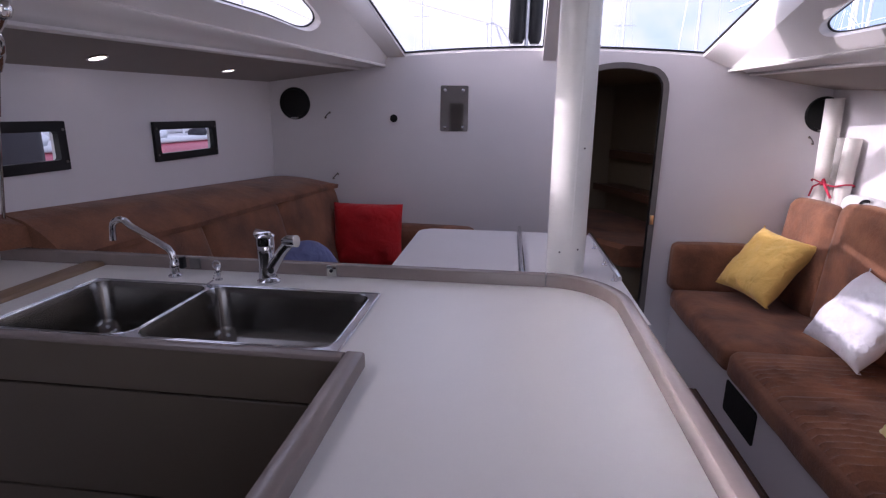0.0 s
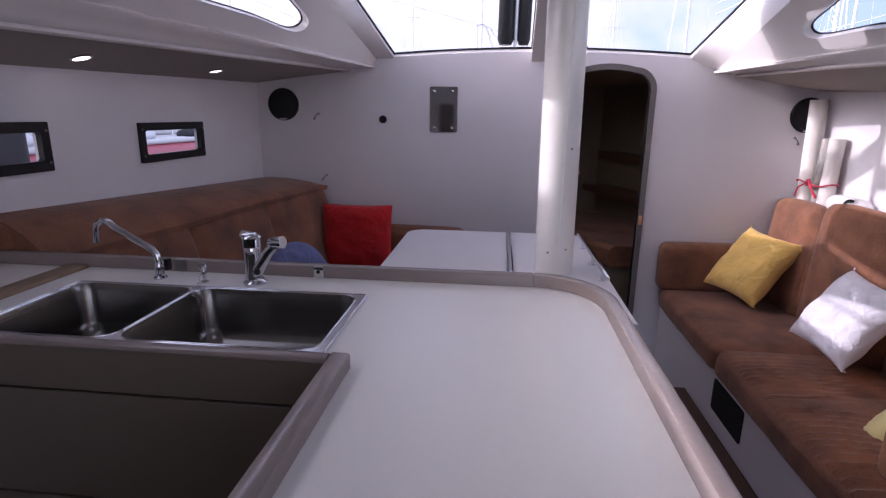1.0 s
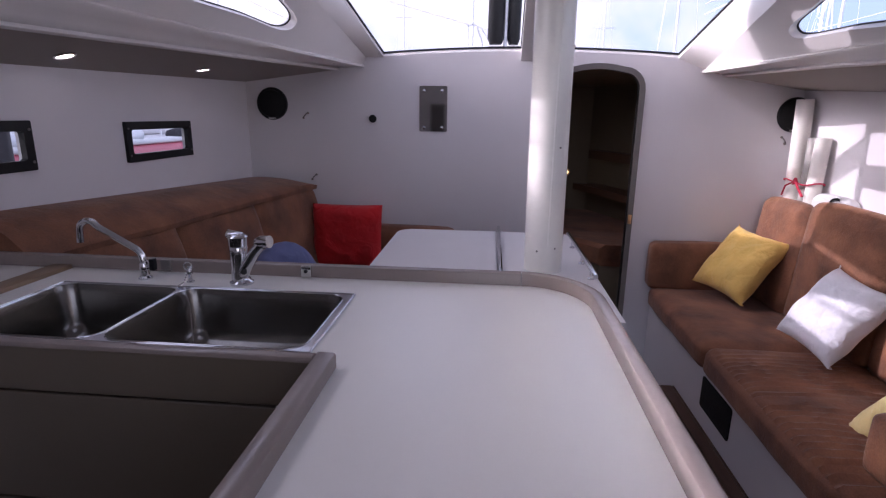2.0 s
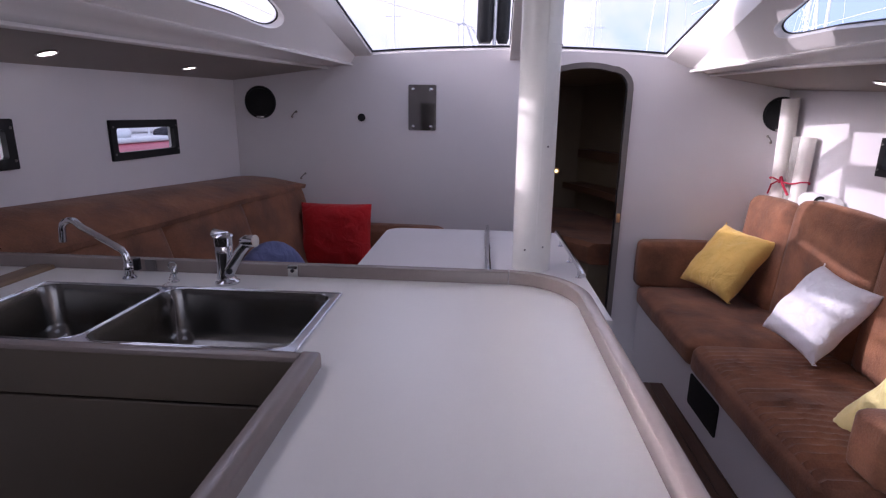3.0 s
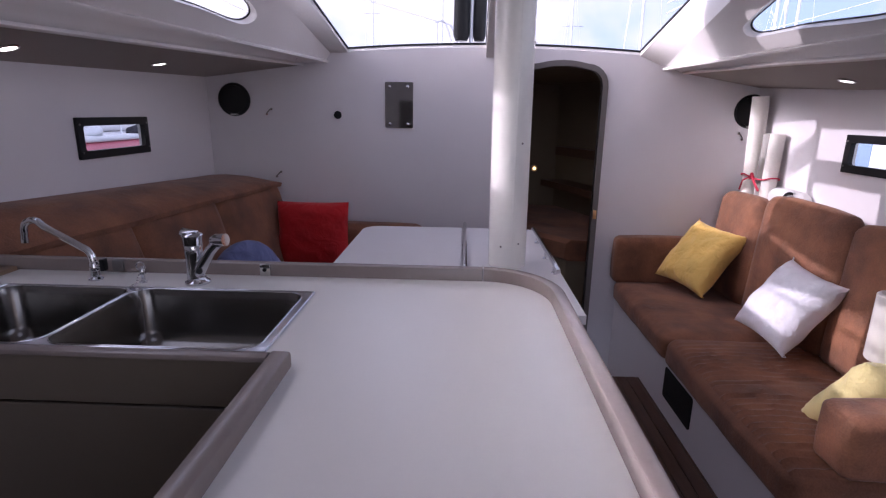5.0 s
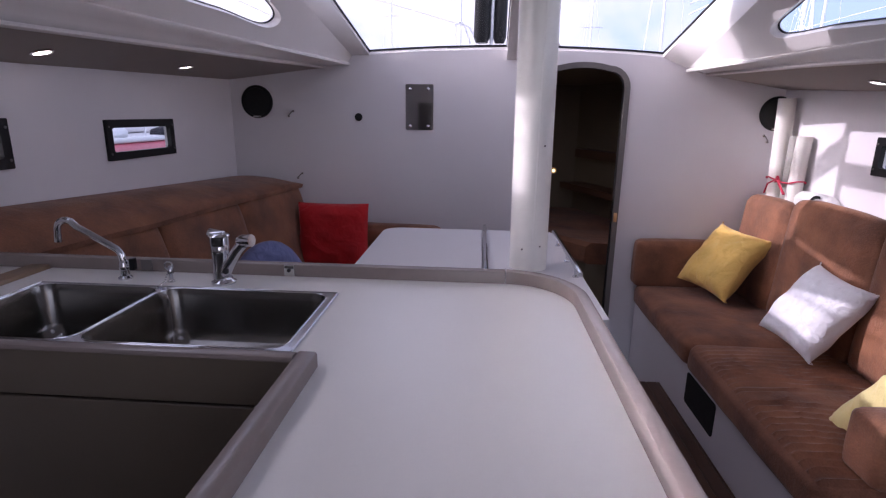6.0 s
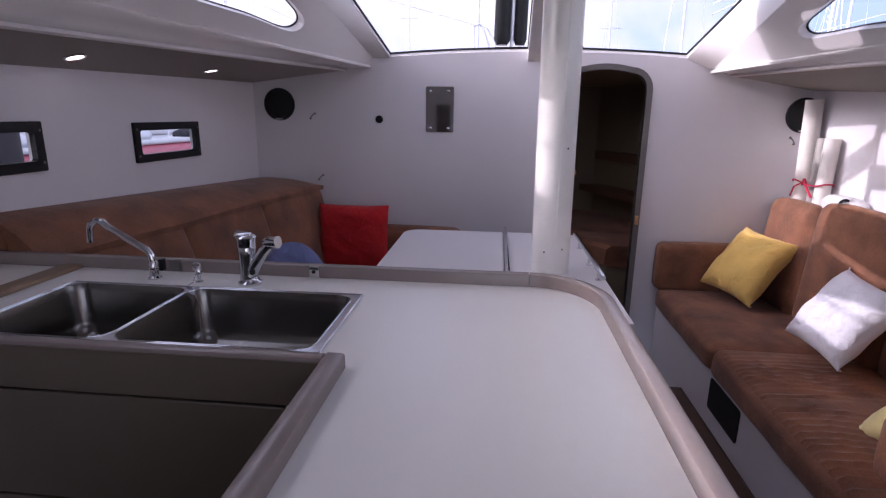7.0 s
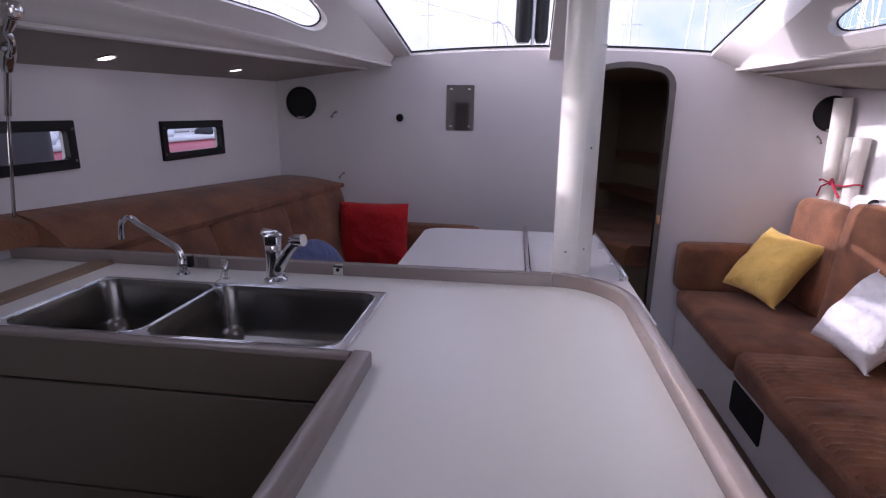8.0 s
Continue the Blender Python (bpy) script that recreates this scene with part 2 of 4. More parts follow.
def pillow(size, thick, m, seed=0.0, n=36, pinch=0.085, blunt=0.0):
    """A scatter cushion with pointed corners, seams drawn in between them, and creases."""
    bm = bmesh.new()
    top, bot = {}, {}
    for i in range(n + 1):
        for j in range(n + 1):
            u, v = 2 * i / n - 1, 2 * j / n - 1
            x, y = u * (1 - pinch * (1 - v * v) * abs(u)), v * (1 - pinch * (1 - u * u) * abs(v))
            x, y = x * (1 - blunt * u * u * v * v), y * (1 - blunt * u * u * v * v)
            h = thick / 2 * ((1 - u ** 4) * (1 - v ** 4)) ** 0.55
            e = 0.012 * noise.noise(Vector((u * 2.1 + seed, v * 2.1, seed)))
            pull = (abs(u) * abs(v)) ** 0.7
            fan = math.atan2(1.15 - abs(v), 1.15 - abs(u))
            crease = 0.009 * pull * noise.noise(Vector((fan * 9, seed, (u > 0) * 3.0 + (v > 0) * 7.0)))
            crease += 0.007 * (1 - abs(noise.noise(Vector((u * 2.2 + seed, v * 2.2 - seed, 3.3)))) * 4) * (1 - u * u) ** 0.5 * (1 - v * v) ** 0.5 * 0.6
            edge = i in (0, n) or j in (0, n)
            p = Vector((x * size / 2, y * size / 2, 0))
            top[i, j] = bm.verts.new(m @ (p + Vector((0, 0, h + e + crease + (0 if edge else 0.002)))))
            bot[i, j] = top[i, j] if edge else bm.verts.new(m @ (p + Vector((0, 0, -h + e))))
    for i in range(n):
        for j in range(n):
            bm.faces.new((top[i, j], top[i + 1, j], top[i + 1, j + 1], top[i, j + 1]))
            bm.faces.new((bot[i, j], bot[i, j + 1], bot[i + 1, j + 1], bot[i + 1, j]))
    return bm


def lerp(table, y):
    """Piecewise linear over rows (y, a, b, ...)."""
    rows = sorted(table)
    if y <= rows[0][0]:
        return rows[0][1:]
    for p, q in zip(rows, rows[1:]):
        if y <= q[0]:
            k = (y - p[0]) / (q[0] - p[0])
            return tuple(a + (b - a) * k for a, b in zip(p[1:], q[1:]))
    return rows[-1][1:]


def sweep(rows, closed=True):
    """A skin through cross-sections, each a list of points."""
    bm = bmesh.new()
    rings = [[bm.verts.new(p) for p in row] for row in rows]
    m = len(rows[0])
    for A, B in zip(rings, rings[1:]):
        for j in range(m if closed else m - 1):
            bm.faces.new((A[j], A[(j + 1) % m], B[(j + 1) % m], B[j]))
    if closed:
        bm.faces.new(rings[0][::-1])
        bm.faces.new(rings[-1])
    return bm


# ---------------------------------------------------------------- plan
BULK = 3.5            # forward bulkhead
PORT, STAR = -1.60, 1.88
AFT = -1.6            # aft closing wall
COUNTER = 0.98
# by y: x and z of the soffit's lip, x and z of the top of its fascia
LIP_L = [(AFT, -1.45, 1.66, -1.40, 1.77), (1.37, -1.37, 1.715, -1.32, 1.825), (2.04, -1.285, 1.735, -1.225, 1.828), (2.86, -1.12, 1.752, -1.03, 1.817), (BULK, -0.97, 1.767, -0.82, 1.798)]
LIP_R = [(AFT, 1.45, 1.64, 1.42, 1.74), (1.99, 1.44, 1.69, 1.42, 1.765), (2.52, 1.43, 1.715, 1.40, 1.775), (BULK, 1.40, 1.745, 1.285, 1.778)]
WALLTOP_L = [(AFT, 1.56), (1.57, 1.636), (BULK, 1.689)]
WALLTOP_R = [(AFT, 1.54), (2.56, 1.618), (BULK, 1.668)]

# ---------------------------------------------------------------- setting
floor = tagged(part("floor", box((PORT - 0.2, AFT, -0.08), (STAR + 0.2, 2.89, -0.012)), WOOD_FLOOR, smooth=None), "dark wooden cabin sole", "floor", kind="structure")
for k in range(14):
    part("plank", box((0.30 + 0.062 * k, AFT + 0.01, -0.012), (0.30 + 0.062 * k + 0.0595, 2.888, 0.0), 0.0015, 1), WOOD_FLOOR, floor)
tagged(part("floor_well", box((PORT - 0.2, 2.60, -0.55), (STAR + 0.2, 5.7, -0.45)), WOOD_FLOOR, smooth=None), "lower dark wooden floor before the doorway", "floor", kind="structure")


def door_loop(x0, x1, z0, z1, r, crown, grow=0.0):
    x0, x1, z1, r = x0 - grow, x1 + grow, z1 + grow, r + grow
    mid, half = (x0 + x1) / 2, (x1 - x0) / 2
    pts = [(x0, z0), (x1, z0)]
    for k in range(7):
        a = radians(90 * k / 6)
        pts.append((x1 - r + r * math.cos(a), z1 - crown - r + r * math.sin(a)))
    for k in range(1, 6):
        u = (half - r) * (1 - 2 * k / 6)
        pts.append((mid + u, z1 - crown * (u / (half - r)) ** 2))
    for k in range(7):
        a = radians(90 + 90 * k / 6)
        pts.append((x0 + r + r * math.cos(a), z1 - crown - r + r * math.sin(a)))
    return pts


DOOR = (0.41, 0.914, -0.30, 1.783, 0.10, 0.02)
crown = [(x, 1.884 - 0.034 * ((x - 0.22) / 0.91) ** 2) for x in np.linspace(1.135, -0.69, 13)]
wall = panel([(PORT - 0.15, -0.45), (STAR + 0.15, -0.45), (STAR + 0.15, 1.78), (1.34, 1.80), (1.26, 1.845), *crown, (-0.80, 1.862), (-0.90, 1.83), (PORT - 0.15, 1.79)], [door_loop(*DOOR)], lambda u, v, w: Vector((u, BULK + w, v)), 0.04)
wall_forward = tagged(part("wall_forward", wall, WALL, smooth=None), "pale painted bulkhead with an arched doorway", "wall", kind="structure")
trim = ring(door_loop(*DOOR, grow=0.034), door_loop(*DOOR), lambda u, v, w: Vector((u, BULK - 0.012 + w, v)), 0.06)
tagged(part("door_trim", trim, DARK_TRIM), "dark grey rounded trim round the arched doorway", "door trim", kind="structure")

PORTS_L = [(1.21, 1.768, 1.285, 1.457), (2.258, 2.778, 1.268, 1.447)]
PORTS_R = [(2.10, 2.64, 1.245, 1.420)]


def hull_side(name, x, out, ports, tops, label):
    outer = [(AFT, -0.05), (BULK, -0.05), *[(y, z + 0.03) for y, z in reversed(tops)]]
    holes = [rounded(a + 0.03, c + 0.03, b - 0.03, d - 0.03, 0.012, 3) for a, b, c, d in ports]
    return tagged(part(name, panel(outer, holes, lambda u, v, w: Vector((x + out * w, u, v)), 0.026), WALL, smooth=None), label, "wall", kind="structure")


hull_side("wall_port", PORT, -1, PORTS_L, WALLTOP_L, "pale painted hull side with small dark-framed portlights")
hull_side("wall_starboard", STAR, 1, PORTS_R, WALLTOP_R, "pale painted hull side with a small dark-framed portlight")
# unseen wall, with an opening added to let in fill light
aft = panel([(-1.9, -0.08), (2.2, -0.08), (2.2, 2.25), (-1.9, 2.25)], [rounded(-0.28, 0.98, 1.35, 2.10, 0.06)], lambda u, v, w: Vector((u, AFT - w, v)), 0.06)
tagged(part("wall_aft", aft, WALL, smooth=None), "pale unseen aft wall with an opening added for fill light", "wall", kind="structure")


# unseen dark panel, added only to give the steel plate a dark reflection
reflected_panel = thing("panel_aft_reflected", (-0.80, AFT, 0.0), "unseen dark grey aft panel, added for the steel plate to reflect", "door", kind="structure")
part("leaf", box((-0.96, AFT + 0.002, 0.06), (-0.74, AFT + 0.03, 1.66), 0.006), DARK_TRIM, reflected_panel)
part("knob", lathe([(0.008, 0), (0.008, 0.02), (0.018, 0.028), (0.016, 0.042), (0.004, 0.045)], (-0.77, AFT + 0.03, 0.98), 16, (0, 1, 0)), BRASS, reflected_panel)


def portlight(x, out, a, b, c, d, n):
    p = thing("window_%d" % n, (x, (a + b) / 2, c), "small rectangular portlight with a black frame", "window", "portlights", "structure")
    place = lambda u, v, w: Vector((x - out * 0.014 + out * w, u, v))
    fr = part("frame", ring(rounded(a, c, b, d, 0.005, 3), rounded(a + 0.036, c + 0.036, b - 0.036, d - 0.036, 0.012, 3), place, 0.022), BLACK, p)
    for y in (a + 0.014, b - 0.014):
        for z in (c + 0.03, d - 0.03):
            part("screw", lathe([(0.005, 0), (0.005, 0.003), (0.003, 0.004)], (x - out * 0.0145, y, z), 8, (-out, 0, 0)), DARK_TRIM, fr)
    g = part("pane", box((x + out * 0.012 - 0.002, a + 0.035, c + 0.035), (x + out * 0.012 + 0.002, b - 0.035, d - 0.035)), GLASS, p)
    g.visible_shadow = False


for k, q in enumerate(PORTS_L):
    portlight(PORT, -1, *q, k + 1)
portlight(STAR, 1, *PORTS_R[0], 3)


def soffit(name, lip, tops, wallx, side):
    ys = np.linspace(AFT, BULK, 24)
    rows = []
    for y in ys:
        lx, lz, fx, fz = lerp(lip, y)
        wz = lerp(tops, y)[0]
        rows.append([(wallx, y, wz), (lx + side * 0.02, y, lz), (lx + side * 0.02, y, lz + 0.03), (wallx, y, wz + 0.05)])
    return tagged(part(name, sweep(rows), LINER, smooth=20), "dark grey-brown side deck lining with recessed lamps", "ceiling", kind="structure")


soffit("ceiling_port", LIP_L, WALLTOP_L, PORT, -1)
soffit("ceiling_starboard", LIP_R, WALLTOP_R, STAR, 1)


def fascia(name, lip, side):
    """The rounded moulded edge of the side deck: a thin bead below, a hollow face, a rounded upper edge."""
    rows = []
    for y in np.linspace(AFT, BULK, 40):
        lx, lz, fx, fz = lerp(lip, y)
        h = fz - lz
        s = -side
        rows.append([(lx - s * 0.03, y, lz - 0.002), (lx, y, lz - 0.004), (lx + s * 0.007, y, lz + 0.003), (lx + s * 0.004, y, lz + 0.009), (lx - s * 0.012, y, lz + 0.011), (lx - s * 0.012, y, lz + 0.017), (lx + s * 0.002, y, lz + 0.019),
                     (lx + (fx - lx) * 0.25, y, lz + h * 0.35), (lx + (fx - lx) * 0.5 + s * 0.006, y, lz + h * 0.62), (fx + s * 0.012, y, fz - 0.014), (fx + s * 0.014, y, fz - 0.004), (fx + s * 0.004, y, fz + 0.004),
                     (fx - s * 0.05, y, fz + 0.012), (lx - s * 0.06, y, lz + 0.05)])
    return tagged(part(name, sweep(rows), GELCOAT, smooth=60), "moulded off-white edge of the side deck", "trim", kind="structure")


fascia("trim_port", LIP_L, -1)
fascia("trim_starboard", LIP_R, 1)


def coach_side(lip, side):
    """Where the sloping coachroof side lies: w outwards, at y and a share v of its height."""
    def place(y, v, w):
        lx, lz, fx, fz = lerp(lip, y)
        x0, z0 = fx, fz
        z = z0 + v
        x = x0 - side * 0.62 * v
        return Vector((x + side * w * 0.85, y, z + w * 0.5))
    return place


WINDOW_L = [(0.55, 0.055), (1.2, 0.06), (1.7, 0.085), (2.43, 0.083), (2.68, 0.066), (2.75, 0.075), (2.785, 0.10), (2.78, 0.125), (2.74, 0.148), (2.674, 0.167), (2.589, 0.19), (1.98, 0.36), (0.55, 0.36)]
WINDOW_R = [(0.55, 0.03), (1.96, 0.042), (2.30, 0.062), (2.57, 0.062), (2.645, 0.071), (2.665, 0.096), (2.645, 0.118), (2.58, 0.138), (2.46, 0.167), (2.40, 0.18), (1.70, 0.35), (0.55, 0.35)]


def rounder(loop, times=2):
    """Cuts the corners of a loop, to make its bends smooth."""
    for _ in range(times):
        out = []
        for a, b in zip(loop, loop[1:] + loop[:1]):
            d = math.hypot(b[0] - a[0], b[1] - a[1])
            k = min(0.25, 0.03 / d)
            out += [(a[0] + (b[0] - a[0]) * k, a[1] + (b[1] - a[1]) * k), (b[0] - (b[0] - a[0]) * k, b[1] - (b[1] - a[1]) * k)]
        loop = out
    return loop


WINDOW_L, WINDOW_R = rounder(WINDOW_L), rounder(WINDOW_R)


def grown(loop, d):
    """The loop moved outwards by d."""
    n = len(loop)
    out = []
    for i in range(n):
        (ax, ay), (bx, by), (cx, cy) = loop[i - 1], loop[i], loop[(i + 1) % n]
        e, f = Vector((bx - ax, by - ay)).normalized(), Vector((cx - bx, cy - by)).normalized()
        m = Vector((e.y + f.y, -e.x - f.x)).normalized()
        out.append((bx + m.x * d, by + m.y * d))
    return out


def crease(side, y):
    """Height on the coachroof side at which it turns into the windscreen's reveal."""
    return max(0.0, (0.045 + 0.283 * (BULK - y)) if side < 0 else 0.004 + 0.262 * (BULK - y))


COACH_TOP = 0.42
for side, lip, nm, loop in ((-1, LIP_L, "port", WINDOW_L), (1, LIP_R, "starboard", WINDOW_R)):
    place = coach_side(lip, side)
    ys = np.linspace(BULK, 2.2, 12)
    edge = [(float(y), min(COACH_TOP, crease(side, y))) for y in ys if crease(side, y) < COACH_TOP]
    last = edge[-1][0] - 0.06
    tops = [(float(y), -0.002) for y in np.linspace(AFT, BULK, 22)] + [(y, v) for y, v in edge if v > 0.0] + [(last, COACH_TOP)] + [(float(y), COACH_TOP) for y in np.linspace(last - 0.2, AFT, 16)]
    tagged(part("coachroof_side_" + nm, panel(tops, [loop], place, 0.05), GELCOAT, smooth=30), "off-white moulded coachroof side with a long window", "wall", kind="structure")
    w = thing("window_" + nm, place(1.8, 0.1, 0), "long coachroof side window with a pointed rounded end", "window", "coachroof windows", "structure")
    part("seal", panel(grown(loop, 0.002), [grown(loop, -0.003)], lambda u, v, w_: place(u, v, 0.036 + w_), 0.008), BLACK, w)
    g = part("pane", panel(grown(loop, 0.002), [], lambda u, v, w_: place(u, v, 0.044 + w_), 0.004), GLASS, w, smooth=None)
    g.visible_shadow = False


# windscreen: raked, in two panes, with a middle post
def shield(u, v, w):
    """u: across, -1 to 1 between the lower corners; v: metres up the rake; w: outwards."""
    half = 0.906 + 0.27 * v
    x = 0.223 + u * half
    y = BULK - 0.86 * v
    z = 1.884 - 0.034 * u * u + 0.51 * v
    return Vector((x, y + w * 0.5, z + w * 0.86))


def strip_shield(u0, u1, v0, v1, n=10):
    low = [(u0 + (u1 - u0) * k / n, v0) for k in range(n + 1)]
    return low + [(u, v1) for u, _ in reversed(low)]


TOPV = 0.67
frame_hole_l, frame_hole_r = strip_shield(-1.0, -0.045, 0.0, TOPV), strip_shield(0.045, 1.0, 0.0, TOPV)
outer = strip_shield(-1.02, 1.02, -0.012, 0.695, 20)
tagged(part("windscreen_frame", panel(outer, [frame_hole_l, frame_hole_r], shield, 0.035), GELCOAT, smooth=30), "off-white windscreen surround with a middle post", "window frame", kind="structure")
tagged(part("windscreen_post", panel([(-0.046, -0.055), (0.046, -0.055), (0.046, TOPV), (-0.046, TOPV)], [], lambda u, v, w: shield(u, v, w - 0.05), 0.05), GELCOAT, smooth=None), "off-white windscreen centre post", "window frame", kind="structure")
for k, (u0, u1) in enumerate(((-1.0, -0.045), (0.045, 1.0))):
    w = thing("windscreen_%d" % (k + 1), shield((u0 + u1) / 2, 0, 0), "raked clear windscreen pane in a black seal", "window", "windscreen panes", "structure")
    part("seal", panel(strip_shield(u0 - 0.004, u1 + 0.004, -0.004, TOPV), [strip_shield(u0 + 0.006, u1 - 0.006, 0.004, TOPV - 0.01)], lambda a, b, c: shield(a, b, 0.02 + c), 0.012), BLACK, w)
    g = part("pane", panel(strip_shield(u0, u1, 0, TOPV), [], lambda a, b, c: shield(a, b, 0.034 + c), 0.004), GLASS, w)
    g.visible_shadow = False
# reveals beside the windscreen, from the glass to the crease of the coachroof side
for side, lip, nm in ((-1, LIP_L, "port"), (1, LIP_R, "starboard")):
    rows = []
    for k in range(13):
        v = -0.002 + 0.70 * k / 12
        a = shield(side * 0.999, v, -0.004)
        yc = BULK - 0.001 - (1.67 if side < 0 else 1.78) * max(0.0, BULK - a.y)
        c = coach_side(lip, side)(yc, crease(side, yc), 0.001)
        away = Vector((side * 0.03, 0.02, 0.02))
        rows.append([a, a.lerp(c, 0.03), a.lerp(c, 0.97), c, c + away, a + away])
    tagged(part("pillar_" + nm, sweep(rows), GELCOAT, smooth=50), "off-white moulded corner pillar of the windscreen", "trim", kind="structure")

def roof_edge(lip, side, y):
    """x at which the coachroof side meets the overhead."""
    lx, lz, fx, fz = lerp(lip, y)
    return fx - side * (0.62 * (2.20 - fz) - 0.04)


ys = [float(y) for y in np.linspace(AFT - 0.05, 2.905, 18)]
# unseen bay with a beam, laid out so sun and shade strike the hull
bay = [(-0.50, 2.905), (-0.50, 2.44), (-0.10, 2.44), (-0.10, 2.905), (0.03, 2.905), (0.03, 2.44), (0.42, 2.44), (0.42, 2.905)]
edges = [(roof_edge(LIP_L, -1, y), y) for y in ys] + bay + [(roof_edge(LIP_R, 1, y), y) for y in reversed(ys)]
# unseen openings added for fill aft and over the galley, and a sun patch
roof_openings = [rounded(0.30, -1.45, 1.05, -0.55, 0.06), rounded(0.50, 2.34, 0.80, 2.62, 0.04), rounded(-0.45, 0.25, 0.05, 0.75, 0.05)]
roof = panel(edges, roof_openings, lambda u, v, w: Vector((u, v, 2.20 + w)), 0.05)
tagged(part("ceiling", roof, GELCOAT, smooth=None), "unseen off-white coachroof with openings cut to admit sun and fill light", "ceiling", kind="structure")
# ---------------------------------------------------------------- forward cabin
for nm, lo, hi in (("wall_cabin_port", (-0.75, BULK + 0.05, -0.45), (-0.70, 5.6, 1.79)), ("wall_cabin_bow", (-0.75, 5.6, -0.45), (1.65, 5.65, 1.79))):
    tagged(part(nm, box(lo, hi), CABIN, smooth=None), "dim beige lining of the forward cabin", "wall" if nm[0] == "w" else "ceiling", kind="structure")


# unseen opening, added to bring some light into the cabin
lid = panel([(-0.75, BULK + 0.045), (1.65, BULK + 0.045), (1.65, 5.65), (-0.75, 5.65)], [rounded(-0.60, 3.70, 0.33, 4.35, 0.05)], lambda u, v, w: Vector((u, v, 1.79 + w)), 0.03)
tagged(part("ceiling_cabin", lid, CABIN, smooth=None), "dim beige overhead of the forward cabin with an added light opening", "ceiling", kind="structure")


def curve_x(y):
    """The curved hull side inside the forward cabin."""
    return 1.58 - 0.16 * max(0.0, y - BULK) ** 1.7


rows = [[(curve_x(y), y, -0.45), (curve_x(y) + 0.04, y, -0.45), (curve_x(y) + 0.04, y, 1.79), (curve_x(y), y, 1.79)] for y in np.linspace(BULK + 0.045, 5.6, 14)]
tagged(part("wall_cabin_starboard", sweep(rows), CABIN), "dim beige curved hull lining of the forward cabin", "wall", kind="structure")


def cabin_shelf(z, deep, high, label):
    rows = []
    for y in np.linspace(BULK + 0.05, 5.45, 16):
        x = curve_x(y) - 0.001
        rows.append([(x, y, z), (x - deep, y, z), (x - deep, y, z + high), (x, y, z + high)])
    s = thing("cabin_shelf", (1.45, 4.4, z), label, "shelf", "cabin shelves")
    part("fiddle", sweep(rows), MAHOGANY, s)


cabin_shelf(1.10, 0.10, 0.08, "dark mahogany shelf edge along the cabin side")
cabin_shelf(0.79, 0.23, 0.06, "deep curved dark mahogany cabin shelf")
berth = thing("berth", (0.9, 4.5, 0), "berth with a brown suede mattress in the dim cabin", "berth")
rows = []
for k in range(11):
    y = 3.95 + 1.6 * k / 10
    x0 = 0.86 - 0.5 * math.sin(min(1, k / 6) * math.pi / 2)
    rows.append([(x0, y, -0.45), (curve_x(y) - 0.01, y, -0.45), (curve_x(y) - 0.01, y, 0.41), (x0, y, 0.41)])
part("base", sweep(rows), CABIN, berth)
rows = []
for k in range(15):
    y = 3.93 + 1.62 * k / 14
    x0 = 0.84 - 0.5 * math.sin(min(1, k / 8.5) * math.pi / 2)
    x1 = curve_x(y) - 0.012
    rows.append([(x0, y, 0.43), (x0 + 0.03, y, 0.41), (x1, y, 0.41), (x1, y, 0.565), (x0 + 0.05, y, 0.575), (x0 + 0.01, y, 0.545)])
part("mattress", sweep(rows), SUEDE, berth)
lampb = thing("reading_lamp", (0.79, 5.56, 0.93), "small lit brass reading lamp on the cabin wall", "lamp")
part("shade", lathe([(0.012, 0), (0.03, 0.02), (0.035, 0.07), (0.03, 0.075)], (0.79, 5.598, 0.95), 16, (0, -1, 0)), BRASS, lampb)
part("bulb", lathe([(0.016, 0.070), (0.017, 0.080), (0.010, 0.088)], (0.79, 5.598, 0.95), 16, (0, -1, 0)), WARM_LIT, lampb, "glowing yellow bulb")
latch = thing("door_latch", (0.935, BULK, 0.85), "small copper-coloured latch plate on the doorway trim", "latch")
part("plate", box((0.918, BULK - 0.020, 0.825), (0.940, BULK - 0.010, 0.885), 0.003), BRASS, latch)

# ---------------------------------------------------------------- bulkhead fittings


def speaker(x, z, label):
    s = thing("loudspeaker", (x, BULK, z), label, "speaker", "bulkhead loudspeakers")
    part("rim", lathe([(0.104, 0), (0.104, 0.008), (0.098, 0.016), (0.088, 0.018), (0.086, 0.010)], (x, BULK - 0.001, z), 40, (0, -1, 0)), BLACK, s)
    part("grille", lathe([(0.087, 0.004), (0.086, 0.012), (0.06, 0.019), (0.02, 0.022)], (x, BULK - 0.001, z), 40, (0, -1, 0)), BLACK_MESH, s)
    part("badge", box((x - 0.026, BULK - 0.021, z - 0.098), (x + 0.026, BULK - 0.016, z - 0.088), 0.002), PLATE_STEEL, s)


speaker(-1.425, 1.553, "round black loudspeaker set in the bulkhead")
speaker(1.845, 1.526, "round black loudspeaker partly behind chart rolls")
hole = thing("cable_port", (-0.759, BULK, 1.466), "small round black plug in the bulkhead", "plug")
part("cap", lathe([(0.025, 0), (0.025, 0.004), (0.020, 0.007), (0.012, 0.006)], (-0.757, BULK - 0.001, 1.466), 24, (0, -1, 0)), BLACK, hole)
plate = thing("steel_plate", (-0.36, BULK, 1.39), "polished steel plate screwed to the bulkhead", "plate")
part("sheet", panel(rounded(-0.450, 1.391, -0.272, 1.674, 0.008), [], lambda u, v, w: Vector((u, BULK - 0.006 + w, v)), 0.005), PLATE_STEEL, plate)
